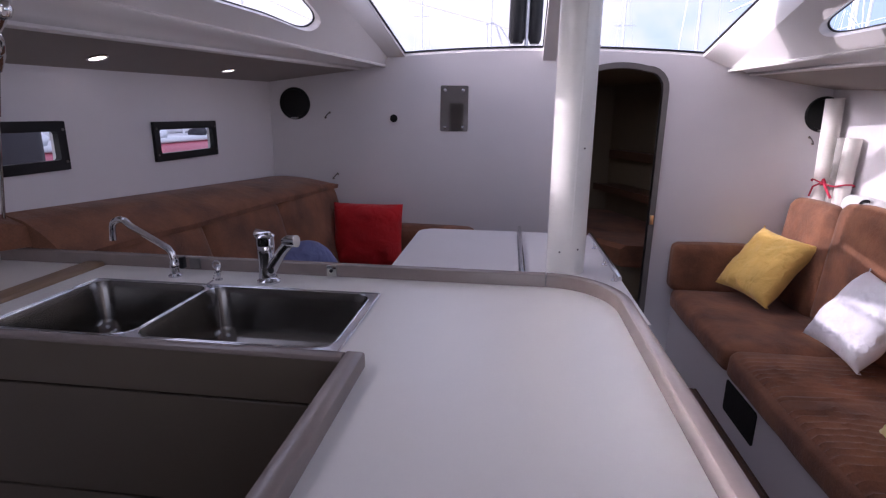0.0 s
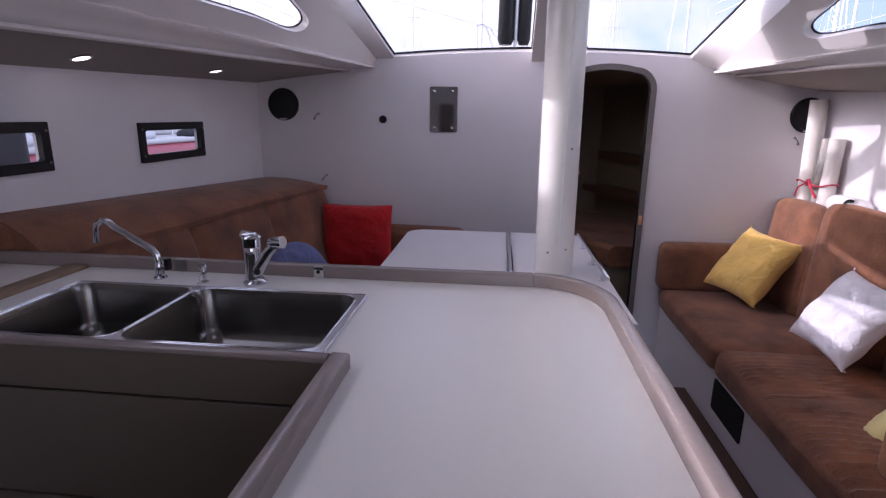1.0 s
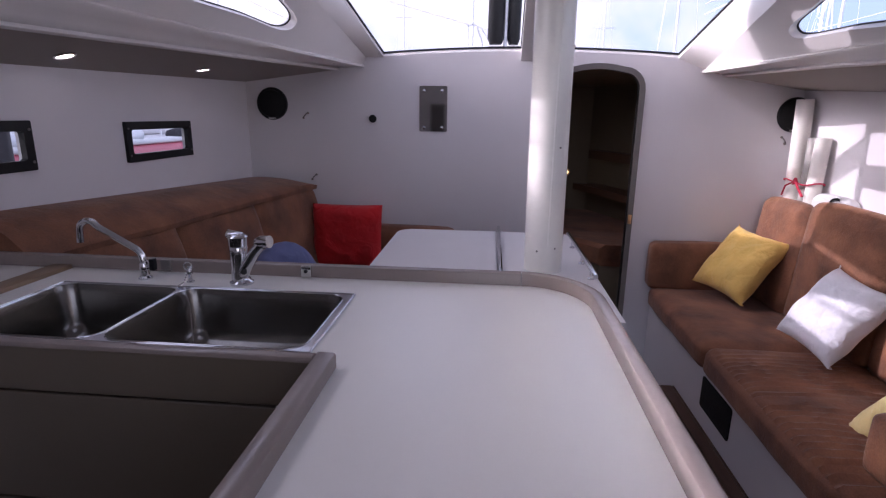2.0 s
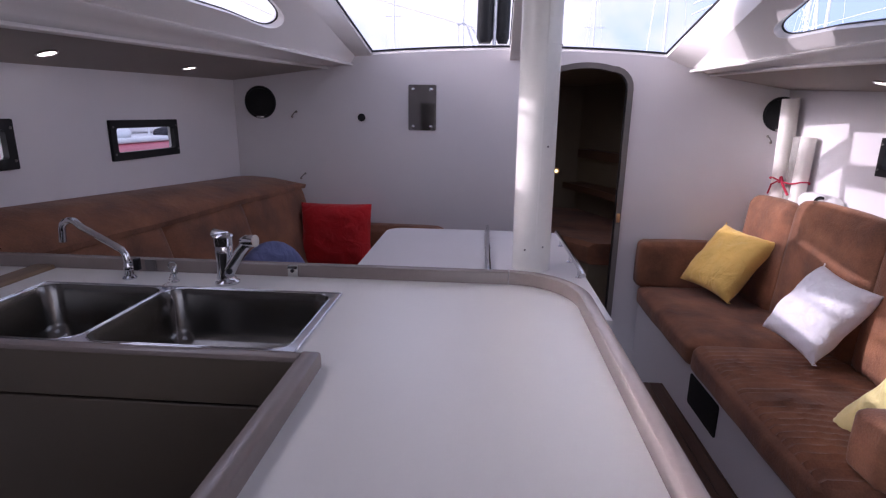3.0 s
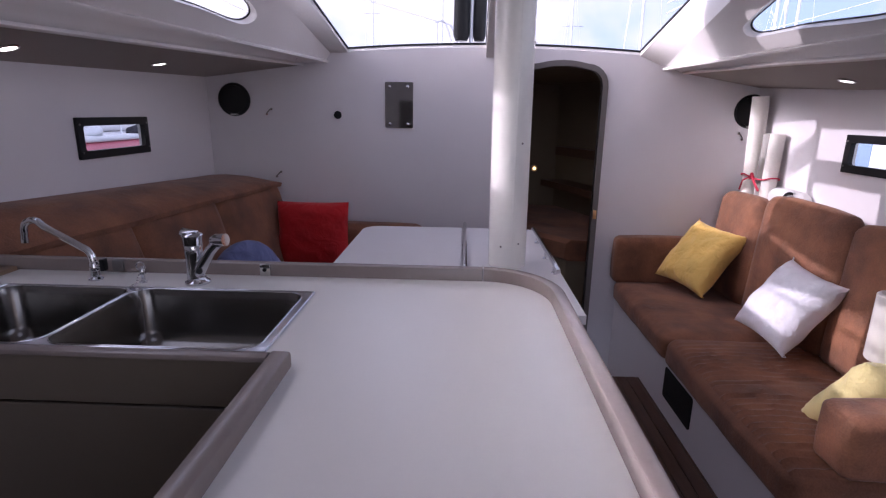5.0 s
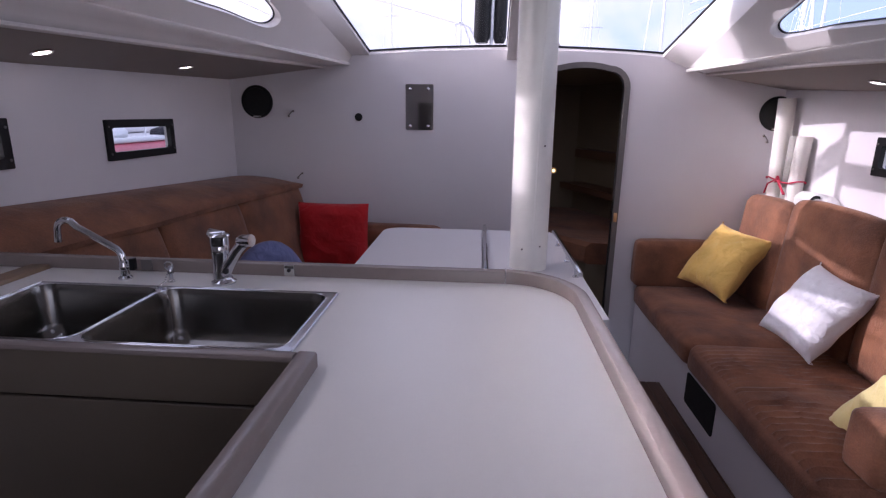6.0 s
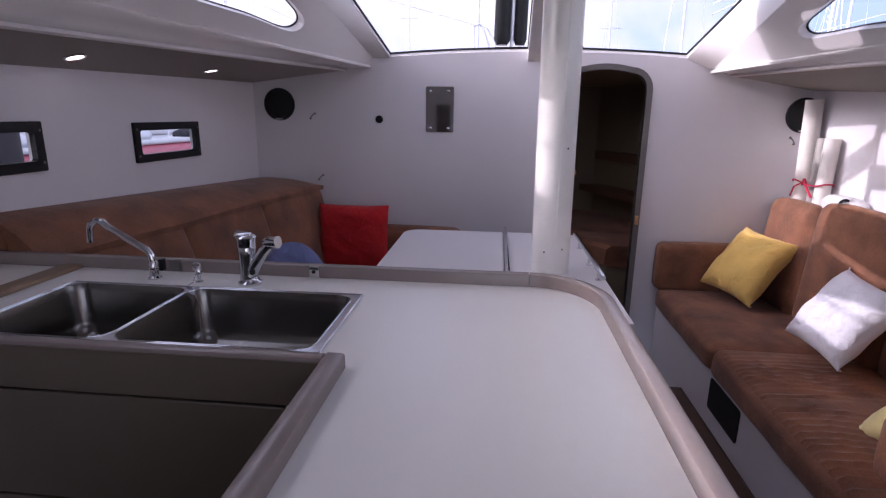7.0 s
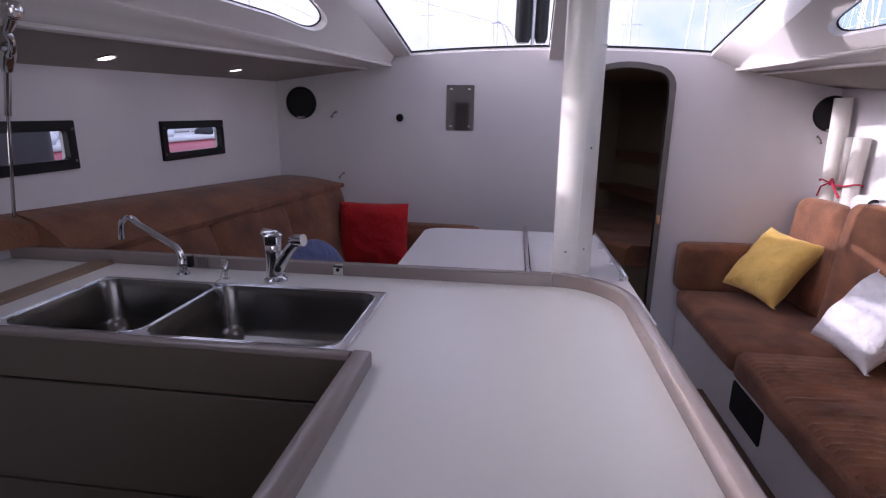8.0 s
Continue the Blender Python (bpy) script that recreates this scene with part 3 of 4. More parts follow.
for x, z in ((-0.420, 1.645), (-0.305, 1.645), (-0.420, 1.415), (-0.305, 1.415)):
    part("screw", lathe([(0.010, 0), (0.010, 0.002), (0.006, 0.005), (0.002, 0.0055)], (x, BULK - 0.0062, z), 14, (0, -1, 0)), CHROME, plate)


def hook(x, z, tilt, s=1.0):
    h = thing("wall_hook", (x, BULK, z), "small steel hook on the bulkhead", "hook", "bulkhead hooks")
    d = Vector((math.cos(tilt), 0, math.sin(tilt)))
    a = Vector((x, BULK - 0.006, z))
    part("arm", tube([a - d * 0.024 * s, a - d * 0.01 + Vector((0, -0.012, 0)), a + d * 0.012 + Vector((0, -0.014, 0)), a + d * 0.028 * s + Vector((0, -0.004, 0))], 0.0035, 8), DARK_TRIM, h)
    for k in (-0.02, 0.024):
        part("foot", lathe([(0.008, 0), (0.008, 0.004), (0.004, 0.008)], a + d * k * s + Vector((0, 0.005, 0)), 12, (0, -1, 0)), PLATE_STEEL, h)


hook(-1.205, 1.480, 0.8)
hook(-1.165, 1.078, 0.8)
hook(1.80, 1.375, -1.0)

# ---------------------------------------------------------------- recessed lamps
def soffit_z(lip, tops, wallx, x, y):
    lx, lz, fx, fz = lerp(lip, y)
    wz = lerp(tops, y)[0]
    return wz + (x - wallx) / (lx - wallx) * (lz - wz)


for x, y, lip, tops, wx in ((-1.480, 1.84, LIP_L, WALLTOP_L, PORT), (-1.425, 2.66, LIP_L, WALLTOP_L, PORT), (1.716, 2.49, LIP_R, WALLTOP_R, STAR)):
    z = soffit_z(lip, tops, wx, x, y)
    d = thing("ceiling_lamp", (x, y, z), "small round recessed ceiling lamp, lit, chrome rim", "lamp", "recessed ceiling lamps")
    e = 0.02
    up = Vector((-(soffit_z(lip, tops, wx, x + e, y) - z) / e, -(soffit_z(lip, tops, wx, x, y + e) - z) / e, 1)).normalized()
    part("rim", lathe([(0.036, -0.004), (0.037, 0.002), (0.033, 0.006), (0.028, 0.004), (0.027, 0.0)], (x, y, z), 28, -up), CHROME, d)
    part("lens", lathe([(0.027, -0.002), (0.027, 0.003), (0.016, 0.005)], (x, y, z), 24, -up), LIT, d)

# ---------------------------------------------------------------- mast
MX, MY, MR = 0.2335, 2.03, 0.072
mast = thing("mast", (MX, MY, 0), "cream painted round mast passing through the table", "mast")
part("tube", tube([(MX + 0.011, MY, 0.0), (MX + 0.002, MY, 1.0), (MX - 0.009, MY - 0.002, 2.30)], MR, 48), MAST, mast)
part("track", box((MX + 0.008, MY - MR - 0.001, 1.02), (MX + 0.015, MY - MR + 0.003, 2.19), 0.001), MAST, mast)
for x, z in ((MX - 0.028, 1.002), (MX + 0.034, 1.387), (MX + 0.037, 1.014)):
    part("rivet", lathe([(0.0035, 0), (0.0035, 0.003), (0.002, 0.004)], (x, MY - math.sqrt(MR ** 2 - (x - MX) ** 2) + 0.001, z), 10, (x - MX, -0.08, 0)), DARK_TRIM, mast)
part("seam", lathe([(MR + 0.0006, 0.0), (MR + 0.0006, 0.003)], (MX, MY - 0.001, 1.735), 40), MAST, mast)

# ---------------------------------------------------------------- salon table
TZ = 0.917
table = thing("salon_table", (0.0, 2.3, 0), "white laminate salon table with rounded corners and chrome rails", "table")


def table_loop(x0, x1, y0, y1, r, left):
    if left:
        return [(x1, y0), (x1, y1)] + [(x0 + r - r * math.sin(radians(a)), y1 - r + r * math.cos(radians(a))) for a in range(0, 91, 15)] + [(x0, y0)]
    return [(x1, y0), (x1, y1 - r)] + [(x1 - r + r * math.cos(radians(a)), y1 - r + r * math.sin(radians(a))) for a in range(15, 91, 15)] + [(x0, y1), (x0, y0)]


part("leaf", panel(table_loop(-0.441, 0.058, 1.49, 2.689, 0.089, True), [], lambda u, v, w: Vector((u, v, TZ - w)), 0.028), TABLE, table)
part("tabletop", panel(table_loop(0.063, 0.430, 1.49, 2.689, 0.065, False), [], lambda u, v, w: Vector((u, v, TZ - w)), 0.028), TABLE, table)
part("pedestal", box((-0.05, 1.65, 0.0), (0.34, 2.45, TZ - 0.028), 0.02), WALL, table)


def grab_rail(x, y0, y1, posts, lift):
    r = part("rail", tube([(x, y0, TZ + lift - 0.004), (x, y0 + 0.012, TZ + lift), (x, y1 - 0.012, TZ + lift), (x, y1, TZ + lift - 0.004)], 0.0093, 16), CHROME, table, "polished chrome grab rail")
    for y in posts:
        part("post", lathe([(0.013, 0.0), (0.013, 0.004), (0.006, 0.008), (0.006, lift)], (x, y, TZ), 16), CHROME, r)


grab_rail(0.0713, 1.89, 2.72, (1.95, 2.31, 2.66), 0.018)
grab_rail(0.4027, 1.83, 2.54, (1.91, 2.12, 2.39), 0.036)

# ---------------------------------------------------------------- galley counter
FID = 0.040  # fiddle height
galley = thing("galley_counter", (-0.5, 1.2, 0), "galley counter with white laminate top and taupe fiddle rails", "counter")
SINK = (-1.268, -0.355, 1.045, 1.448)
outer = [(-1.36, 0.985), (-0.285, 0.985), (-0.285, -0.5), (0.335, -0.5), (0.335, 1.40)]
outer += [(0.135 + 0.20 * math.cos(radians(a)), 1.40 + 0.20 * math.sin(radians(a))) for a in range(10, 91, 10)]
outer += [(-1.36, 1.60)]
part("worktop", panel(outer, [rounded(SINK[0] + 0.012, SINK[2] + 0.012, SINK[1] - 0.012, SINK[3] - 0.012, 0.04)], lambda u, v, w: Vector((u, v, COUNTER - w)), 0.03), LAMINATE, galley)


def fiddle(path, inward, wide, name, base=COUNTER - 0.03, top=COUNTER + FID, material=TAUPE_TRIM):
    """A raised edge with softened corners swept along a path in plan; inward: side of the path on which it lies."""
    rows = []
    P = [Vector((x, y, 0)) for x, y in path]
    for i, p in enumerate(P):
        d = (P[min(i + 1, len(P) - 1)] - P[max(i - 1, 0)]).normalized()
        nrm = Vector((-d.y, d.x, 0)) * inward
        prof = [(0, base), (wide, base), (wide, top - 0.006), (wide - 0.002, top - 0.002), (wide - 0.006, top), (0.006, top), (0.002, top - 0.002), (0, top - 0.006)]
        rows.append([p + nrm * a + Vector((0, 0, z)) for a, z in prof])
    return part(name, sweep(rows), material, galley, smooth=35)


arc = [(0.135 + 0.215 * math.cos(radians(a)), 1.40 + 0.232 * math.sin(radians(a))) for a in range(0, 91, 6)]
fiddle([(0.350, -0.5), (0.350, 1.0), *arc], 1, 0.034, "fiddle")
fiddle([(0.130, 1.632), (-1.0, 1.632), (-1.768, 1.634)], 1, 0.034, "fiddle")
fiddle([(-0.324, 0.996), (-0.324, 0.3), (-0.324, -0.5)], 1, 0.042, "fiddle", top=COUNTER + 0.033)
fiddle([(-1.768, 0.966), (-0.9, 0.966), (-0.3245, 0.966)], 1, 0.030, "fiddle", base=COUNTER + 0.022, top=COUNTER + 0.033)
# fronts below the sink, three boards with shadow gaps, and the blind sides
for z0, z1 in ((0.8975, COUNTER + 0.0215), (0.62, 0.8915), (0.33, 0.614), (-0.06, 0.324)):
    part("front_panel", box((-1.768, 0.968, z0), (-0.326, 0.990, z1), 0.002, 1), TAUPE, galley)
# black sheet standing in for the shade inside the gaps
part("gap_shade_sheet", box((-1.768, 0.9905, 0.30), (-0.326, 0.9915, 0.93)), BLACK, galley)
part("carcass", box((-1.768, 0.992, -0.158), (-0.326, 1.60, COUNTER - 0.21)), DARK_TRIM, galley)
part("back_panel", box((-1.768, 1.602, -0.158), (0.14, 1.628, COUNTER - 0.031)), TAUPE, galley)
part("side_panel", box((-0.322, -0.5, -0.158), (-0.300, 0.966, COUNTER - 0.031)), TAUPE, galley)
part("end_panel", box((0.322, -0.5, -0.158), (0.347, 1.40, COUNTER - 0.031)), WALL, galley)
rows = [[(0.135 + r * math.cos(radians(a)), 1.40 + r * math.sin(radians(a)), z) for r, z in ((0.190, -0.158), (0.2115, -0.158), (0.2115, COUNTER - 0.031), (0.190, COUNTER - 0.031))] for a in range(0, 91, 10)]
part("end_panel", sweep(rows), WALL, galley)
# split line in the rear fiddle where the corner piece begins
part("joint", box((0.131, 1.5975, COUNTER + 0.001), (0.1325, 1.633, COUNTER + FID + 0.0006)), DARK_TRIM, galley)

stove = thing("side_worktop", (-1.5, 1.2, 0), "white worktop beside the sink with a wooden edge board", "worktop")
part("top", box((-1.768, 0.99, COUNTER - 0.03), (-1.438, 1.596, COUNTER), 0.002, 1), LAMINATE, stove)
part("edge_board", hexa([(-1.432, 0.99, COUNTER - 0.03), (-1.362, 0.99, COUNTER - 0.03), (-1.362, 1.596, COUNTER - 0.03), (-1.432, 1.596, COUNTER - 0.03), (-1.430, 0.99, COUNTER + 0.012), (-1.364, 0.99, COUNTER + 0.012), (-1.364, 1.596, COUNTER + 0.012), (-1.430, 1.596, COUNTER + 0.012)], 0.003), WOOD, stove, "worn oiled wooden edge board")

sink = thing("sink", (-0.8, 1.25, COUNTER), "double-bowl stainless steel sink set in the white worktop", "sink")
DIV = -0.874
b1, b2 = (SINK[0] + 0.016, SINK[2] + 0.012, DIV - 0.004, SINK[3] - 0.015), (DIV + 0.004, SINK[2] + 0.012, SINK[1] - 0.024, SINK[3] - 0.015)
part("rim", panel(rounded(SINK[0], SINK[2], SINK[1], SINK[3], 0.006), [rounded(*b1, 0.052, 8), rounded(*b2, 0.052, 8)], lambda u, v, w: Vector((u, v, COUNTER + 0.004 - w)), 0.003), RIM_STEEL, sink)


bead = [(u, v, COUNTER + 0.0045) for u, v in rounded(SINK[0] + 0.003, SINK[2] + 0.003, SINK[1] - 0.003, SINK[3] - 0.003, 0.006)]
part("rim_bead", tube(bead + bead[:1], 0.0016, 8), CHROME, sink)
for q in (b1, b2):
    lip_line = [(u, v, COUNTER + 0.0040) for u, v in rounded(*q, 0.052, 8)]
    part("lip", tube(lip_line + lip_line[:1], 0.0017, 8), CHROME, sink)


def bowl(q, deep):
    rows = []
    for s, z in ((0.0, 0.003), (0.002, -0.004), (0.006, -0.02), (0.018, -deep + 0.05), (0.026, -deep + 0.02), (0.045, -deep + 0.004), (0.07, -deep)):
        rows.append([(u, v, COUNTER + z) for u, v in rounded(q[0] + s, q[1] + s, q[2] - s, q[3] - s, 0.052, 8)])
    bm = bmesh.new()
    rings = [[bm.verts.new(p) for p in row] for row in rows]
    for A, B in zip(rings, rings[1:]):
        for j in range(len(A)):
            bm.faces.new((A[j], A[(j + 1) % len(A)], B[(j + 1) % len(A)], B[j]))
    bm.faces.new(rings[-1])
    b = part("bowl", bm, BOWL_SHADE_STEEL, sink, smooth=60)
    cx, cy = (q[0] + q[2]) / 2, (q[1] + q[3]) / 2
    part("drain", lathe([(0.042, 0.001), (0.042, 0.003), (0.036, 0.004), (0.032, 0.001)], (cx, cy, COUNTER - deep), 24), CHROME, b)


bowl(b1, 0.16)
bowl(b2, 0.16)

# taps
spout = thing("swivel_tap", (-1.052, 1.518, COUNTER), "chrome swivel tap with a long curved spout", "tap")
x, y = -1.052, 1.518
part("base", lathe([(0.021, 0), (0.021, 0.004), (0.014, 0.010), (0.012, 0.028), (0.014, 0.030), (0.014, 0.052), (0.010, 0.058)], (x, y, COUNTER), 20), CHROME, spout)
part("valve", tube([(x, y, COUNTER + 0.042), (x + 0.03, y + 0.002, COUNTER + 0.044)], 0.009, 12), CHROME, spout)
part("lever", box((x + 0.022, y - 0.010, COUNTER + 0.028), (x + 0.036, y + 0.012, COUNTER + 0.066), 0.003), BLACK, spout)
pts = [(x, y, COUNTER + 0.055), (x - 0.003, y, COUNTER + 0.075), (x - 0.014, y, COUNTER + 0.092), (x - 0.132, y - 0.003, COUNTER + 0.160)]
pts += [(x - 0.164 - 0.033 * math.sin(radians(a)) , y - 0.004, COUNTER + 0.148 + 0.033 * math.cos(radians(a))) for a in range(-25, 96, 20)] + [(x - 0.199, y - 0.004, COUNTER + 0.118)]
part("spout", tube(pts, 0.0104, 14), CHROME, spout)
part("nozzle", tube([(x - 0.1982, y - 0.004, COUNTER + 0.132), (x - 0.1995, y - 0.004, COUNTER + 0.112)], 0.0108, 14), CHROME, spout)

plug = thing("plug_chain", (-0.894, 1.492, COUNTER), "small chrome post with a bead chain hanging into the sink", "plug chain")
part("post", lathe([(0.012, 0), (0.012, 0.003), (0.006, 0.006), (0.006, 0.024), (0.009, 0.026), (0.009, 0.044), (0.005, 0.05)], (-0.894, 1.502, COUNTER), 16), CHROME, plug)
part("ring", tube([(-0.894 + 0.013 * math.cos(a), 1.496, COUNTER + 0.052 + 0.013 * math.sin(a)) for a in np.linspace(0, 2 * math.pi, 17)], 0.0022, 8), CHROME, plug)
chain = [(-0.894, 1.488, COUNTER + 0.035), (-0.895, 1.470, COUNTER + 0.008), (-0.894, 1.435, COUNTER + 0.007), (-0.868, 1.420, COUNTER + 0.008), (-0.842, 1.400, COUNTER - 0.035), (-0.826, 1.372, COUNTER - 0.10), (-0.800, 1.33, COUNTER - 0.150)]
bm = bmesh.new()
for a, b in zip(chain, chain[1:]):
    a, b = Vector(a), Vector(b)
    k = max(2, int((b - a).length / 0.0065))
    for i in range(k):
        bmesh.ops.create_icosphere(bm, subdivisions=1, radius=0.0034, matrix=Matrix.Translation(a.lerp(b, i / k)))
part("chain", bm, CHROME, plug)

mixer = thing("mixer_tap", (-0.732, 1.512, COUNTER), "chrome mixer tap with a pull-out spray head", "tap")
x, y = -0.732, 1.512
part("base", lathe([(0.036, 0), (0.036, 0.006), (0.028, 0.012), (0.026, 0.018)], (x, y, COUNTER), 28), CHROME, mixer)
part("body", lathe([(0.026, 0.016), (0.024, 0.05), (0.025, 0.09), (0.028, 0.116), (0.026, 0.120)], (x - 0.004, y, COUNTER), 28), CHROME, mixer)
part("cap", lathe([(0.028, 0.0), (0.029, 0.022), (0.031, 0.028), (0.026, 0.033), (0.010, 0.035)], (x - 0.004, y, COUNTER + 0.120), 28), CHROME, mixer)
part("lever", hexa([(x - 0.036, y - 0.012, COUNTER + 0.148), (x + 0.015, y - 0.012, COUNTER + 0.148), (x + 0.015, y + 0.012, COUNTER + 0.148), (x - 0.036, y + 0.012, COUNTER + 0.148), (x - 0.038, y - 0.010, COUNTER + 0.157), (x + 0.012, y - 0.010, COUNTER + 0.160), (x + 0.012, y + 0.010, COUNTER + 0.160), (x - 0.038, y + 0.010, COUNTER + 0.169)], 0.002), CHROME, mixer)
part("spout", tube([(x + 0.004, y - 0.004, COUNTER + 0.030), (x + 0.030, y - 0.012, COUNTER + 0.068), (x + 0.062, y - 0.022, COUNTER + 0.112), (x + 0.082, y - 0.028, COUNTER + 0.132)], 0.016, 20, taper=[0.019, 0.017, 0.016, 0.016]), CHROME, mixer)
part("spray_head", tube([(x + 0.068, y - 0.024, COUNTER + 0.137), (x + 0.082, y - 0.027, COUNTER + 0.141), (x + 0.112, y - 0.034, COUNTER + 0.144)], 0.0185, 20, taper=[0.014, 0.0185, 0.0185]), CHROME, mixer)
part("socket", lathe([(0.009, 0), (0.009, 0.003), (0.004, 0.004)], (x + 0.022, y - 0.027, COUNTER + 0.045), 14, (0.3, -1, 0.2)), BLACK, mixer)

switch = thing("switch", (-0.555, 1.594, 0.985), "small grey metal clip on the rear fiddle", "clip")
part("plate", box((-0.570, 1.586, 0.983), (-0.537, 1.597, 1.020), 0.002), PLATE_STEEL, switch)
part("button", lathe([(0.006, 0), (0.006, 0.003), (0.003, 0.004)], (-0.554, 1.5858, 1.003), 12, (0, -1, 0)), BLACK, switch)
clip = thing("switch", (-1.03, 1.594, 0.985), "small dark clip on the rear fiddle", "clip")
part("plate", box((-1.045, 1.587, 0.985), (-1.010, 1.597, 1.022), 0.002), DARK_TRIM, clip)

strut = thing("ceiling_strut", (-1.55, 1.5, 1.66), "chrome hanging strut with a hinged bracket under the side deck", "strut")
part("rod", tube([(-1.588, 1.458, 1.05), (-1.523, 1.455, 1.476), (-1.500, 1.450, 1.56)], 0.0055, 10), PLATE_STEEL, strut)
part("sleeve", tube([(-1.523, 1.455, 1.476), (-1.480, 1.442, 1.622)], 0.0095, 14), PLATE_STEEL, strut)
part("clevis", tube([(-1.487, 1.444, 1.604), (-1.478, 1.438, 1.628), (-1.452, 1.420, 1.652), (-1.425, 1.402, 1.664)], 0.016, 14, taper=[0.015, 0.021, 0.024, 0.018]), PLATE_STEEL, strut)
part("hook", tube([(-1.430, 1.402, 1.640), (-1.392, 1.378, 1.652), (-1.378, 1.368, 1.676), (-1.382, 1.362, 1.700), (-1.350, 1.345, 1.722), (-1.318, 1.325, 1.742)], 0.012, 14, taper=[0.008, 0.010, 0.010, 0.013, 0.016, 0.018]), PLATE_STEEL, strut)
part("pin", lathe([(0.008, -0.030), (0.011, -0.026), (0.011, 0.024), (0.006, 0.030)], (-1.444, 1.412, 1.656), 14, (0.6, -0.75, 0.1)), CHROME, strut)
part("ball", lathe([(0.006, -0.026), (0.020, -0.019), (0.026, 0.0), (0.020, 0.019), (0.006, 0.026)], (-1.312, 1.320, 1.746), 18), PLATE_STEEL, strut)
part("cap", lathe([(0.030, 0.0), (0.034, 0.008), (0.030, 0.020), (0.014, 0.026)], (-1.318, 1.318, 1.766), 20), WHITE_PLASTIC, strut)

# ---------------------------------------------------------------- port sofa
sofa = thing("corner_sofa", (-1.3, 2.6, 0), "long brown suede corner sofa along hull and bulkhead", "sofa")
part("base", box((-1.598, 1.50, 0.0), (-0.95, 3.49, 0.30), 0.01), WALL, sofa)
part("base", box((-0.948, 2.95, 0.0), (-0.20, 3.49, 0.30), 0.01), WALL, sofa)


def ridge(y):
    """x of the front upper edge of the backrest."""
    return -1.40 + 0.139 * (y - 1.64)


def back_place(p):
    """Shears the cushion so that it follows the slanted front and leans back."""
    k = (p.z - 0.42) / 0.62
    return Vector((p.x + 0.139 * (p.y - 1.64) + 0.16 * (1 - k), p.y, p.z))


for y0, y1, s in ((1.50, 2.155, 1.0), (2.16, 2.755, 4.0), (2.76, 3.44, 7.0)):
    part("back_cushion", soft_box((-1.53, y0, 0.42), (-1.40, y1, 1.035), 0.045, 0.007, 3.5, s, 0.016, place=back_place), SUEDE, sofa)
for y0, y1, s in ((1.50, 2.45, 2.0), (2.455, 3.44, 5.0)):
    part("seat_cushion", soft_box((-1.55, y0, 0.30), (-0.88, y1, 0.44), 0.04, 0.006, 3, s), SUEDE, sofa)
part("seat_cushion", soft_box((-0.87, 2.88, 0.30), (-0.20, 3.46, 0.44), 0.04, 0.006, 3, 9.0), SUEDE, sofa)
part("back_cushion", soft_box((-1.10, 3.34, 0.44), (-0.20, 3.485, 0.775), 0.04, 0.005, 3, 3.0), SUEDE, sofa)
# broad padded top between the backrest and the hull
rows = []
for k in range(34):
    y = 1.479 + 1.961 * k / 33
    xr = ridge(y)
    zw = 1.172 - 0.052 * (y - 1.5)
    w = 0.010 * noise.noise(Vector((y * 3.2, 0.5, 1.0)))
    end = 0.05 * max(0, (k - 31) / 2) ** 2
    low = 1.0
    row = [(-1.597, y, low - 0.02), (-1.597, y, zw - end)]
    for j in range(1, 11):
        q = j / 11
        f = 0.006 * noise.noise(Vector((y * 5, q * 4, 2.0))) + w * q
        row.append((-1.597 + (xr + 1.597) * q, y, zw + (1.062 - zw) * q + 0.022 * math.sin(math.pi * q) + f - end))
    row += [(xr + 0.012, y, max(low + 0.006, 1.052) + w - end * 0.3), (xr + 0.022, y, max(low + 0.004, 1.035) + w), (xr + 0.016, y, max(low + 0.002, 1.012) + w), (xr - 0.03, y, low)]
    rows.append(row)
part("top_pad", sweep(rows), SUEDE, sofa)
part("pad_end", hexa([(-1.598, 1.34, 1.068), (-1.590, 1.34, 1.068), (-1.505, 1.4785, 1.068), (-1.598, 1.4785, 1.068), (-1.598, 1.34, 1.180), (-1.592, 1.34, 1.178), (-1.515, 1.4785, 1.135), (-1.598, 1.4785, 1.172)], 0.004), SUEDE, sofa)

red = tagged(part("scatter_cushion", pillow(0.45, 0.15, pose(-0.880, 3.245, 0.728, 82, 0, 1) @ Matrix.Diagonal((1, 0.94, 1, 1)), 1.0, pinch=0.025), RED), "plump red cotton cushion propped against the bulkhead", "cushion", "scatter cushions")
blue = tagged(part("scatter_cushion", pillow(0.31, 0.16, pose(-1.036, 2.60, 0.668, 66, 8, 35) @ Matrix.Rotation(radians(42), 4, "Z"), 2.0, pinch=-0.10, blunt=0.22), BLUE), "blue cotton cushion leaning on the brown sofa", "cushion", "scatter cushions")

# ---------------------------------------------------------------- starboard settee
settee = thing("settee", (1.5, 2.5, 0), "brown suede settee on a pale painted base", "settee")
part("base", panel([(1.44, 0.0), (2.885, 0.0), (2.89, -0.45), (3.49, -0.45), (3.49, 0.29), (1.44, 0.29)], [rounded(2.20, 0.105, 2.51, 0.25, 0.02)], lambda u, v, w: Vector((1.1175 + w, u, v)), 0.02), WALL, settee, smooth=None)
part("base", box((1.14, 1.44, 0.0), (1.875, 3.49, 0.29)), DARK_TRIM, settee, smooth=None)
vent = thing("locker_vent", (1.117, 2.35, 0.1), "black rectangular vent in the settee base", "vent")
part("grille", panel(rounded(2.192, 0.096, 2.520, 0.258, 0.016), [], lambda u, v, w: Vector((1.1125 + w, u, v)), 0.004), BLACK_MESH, vent)
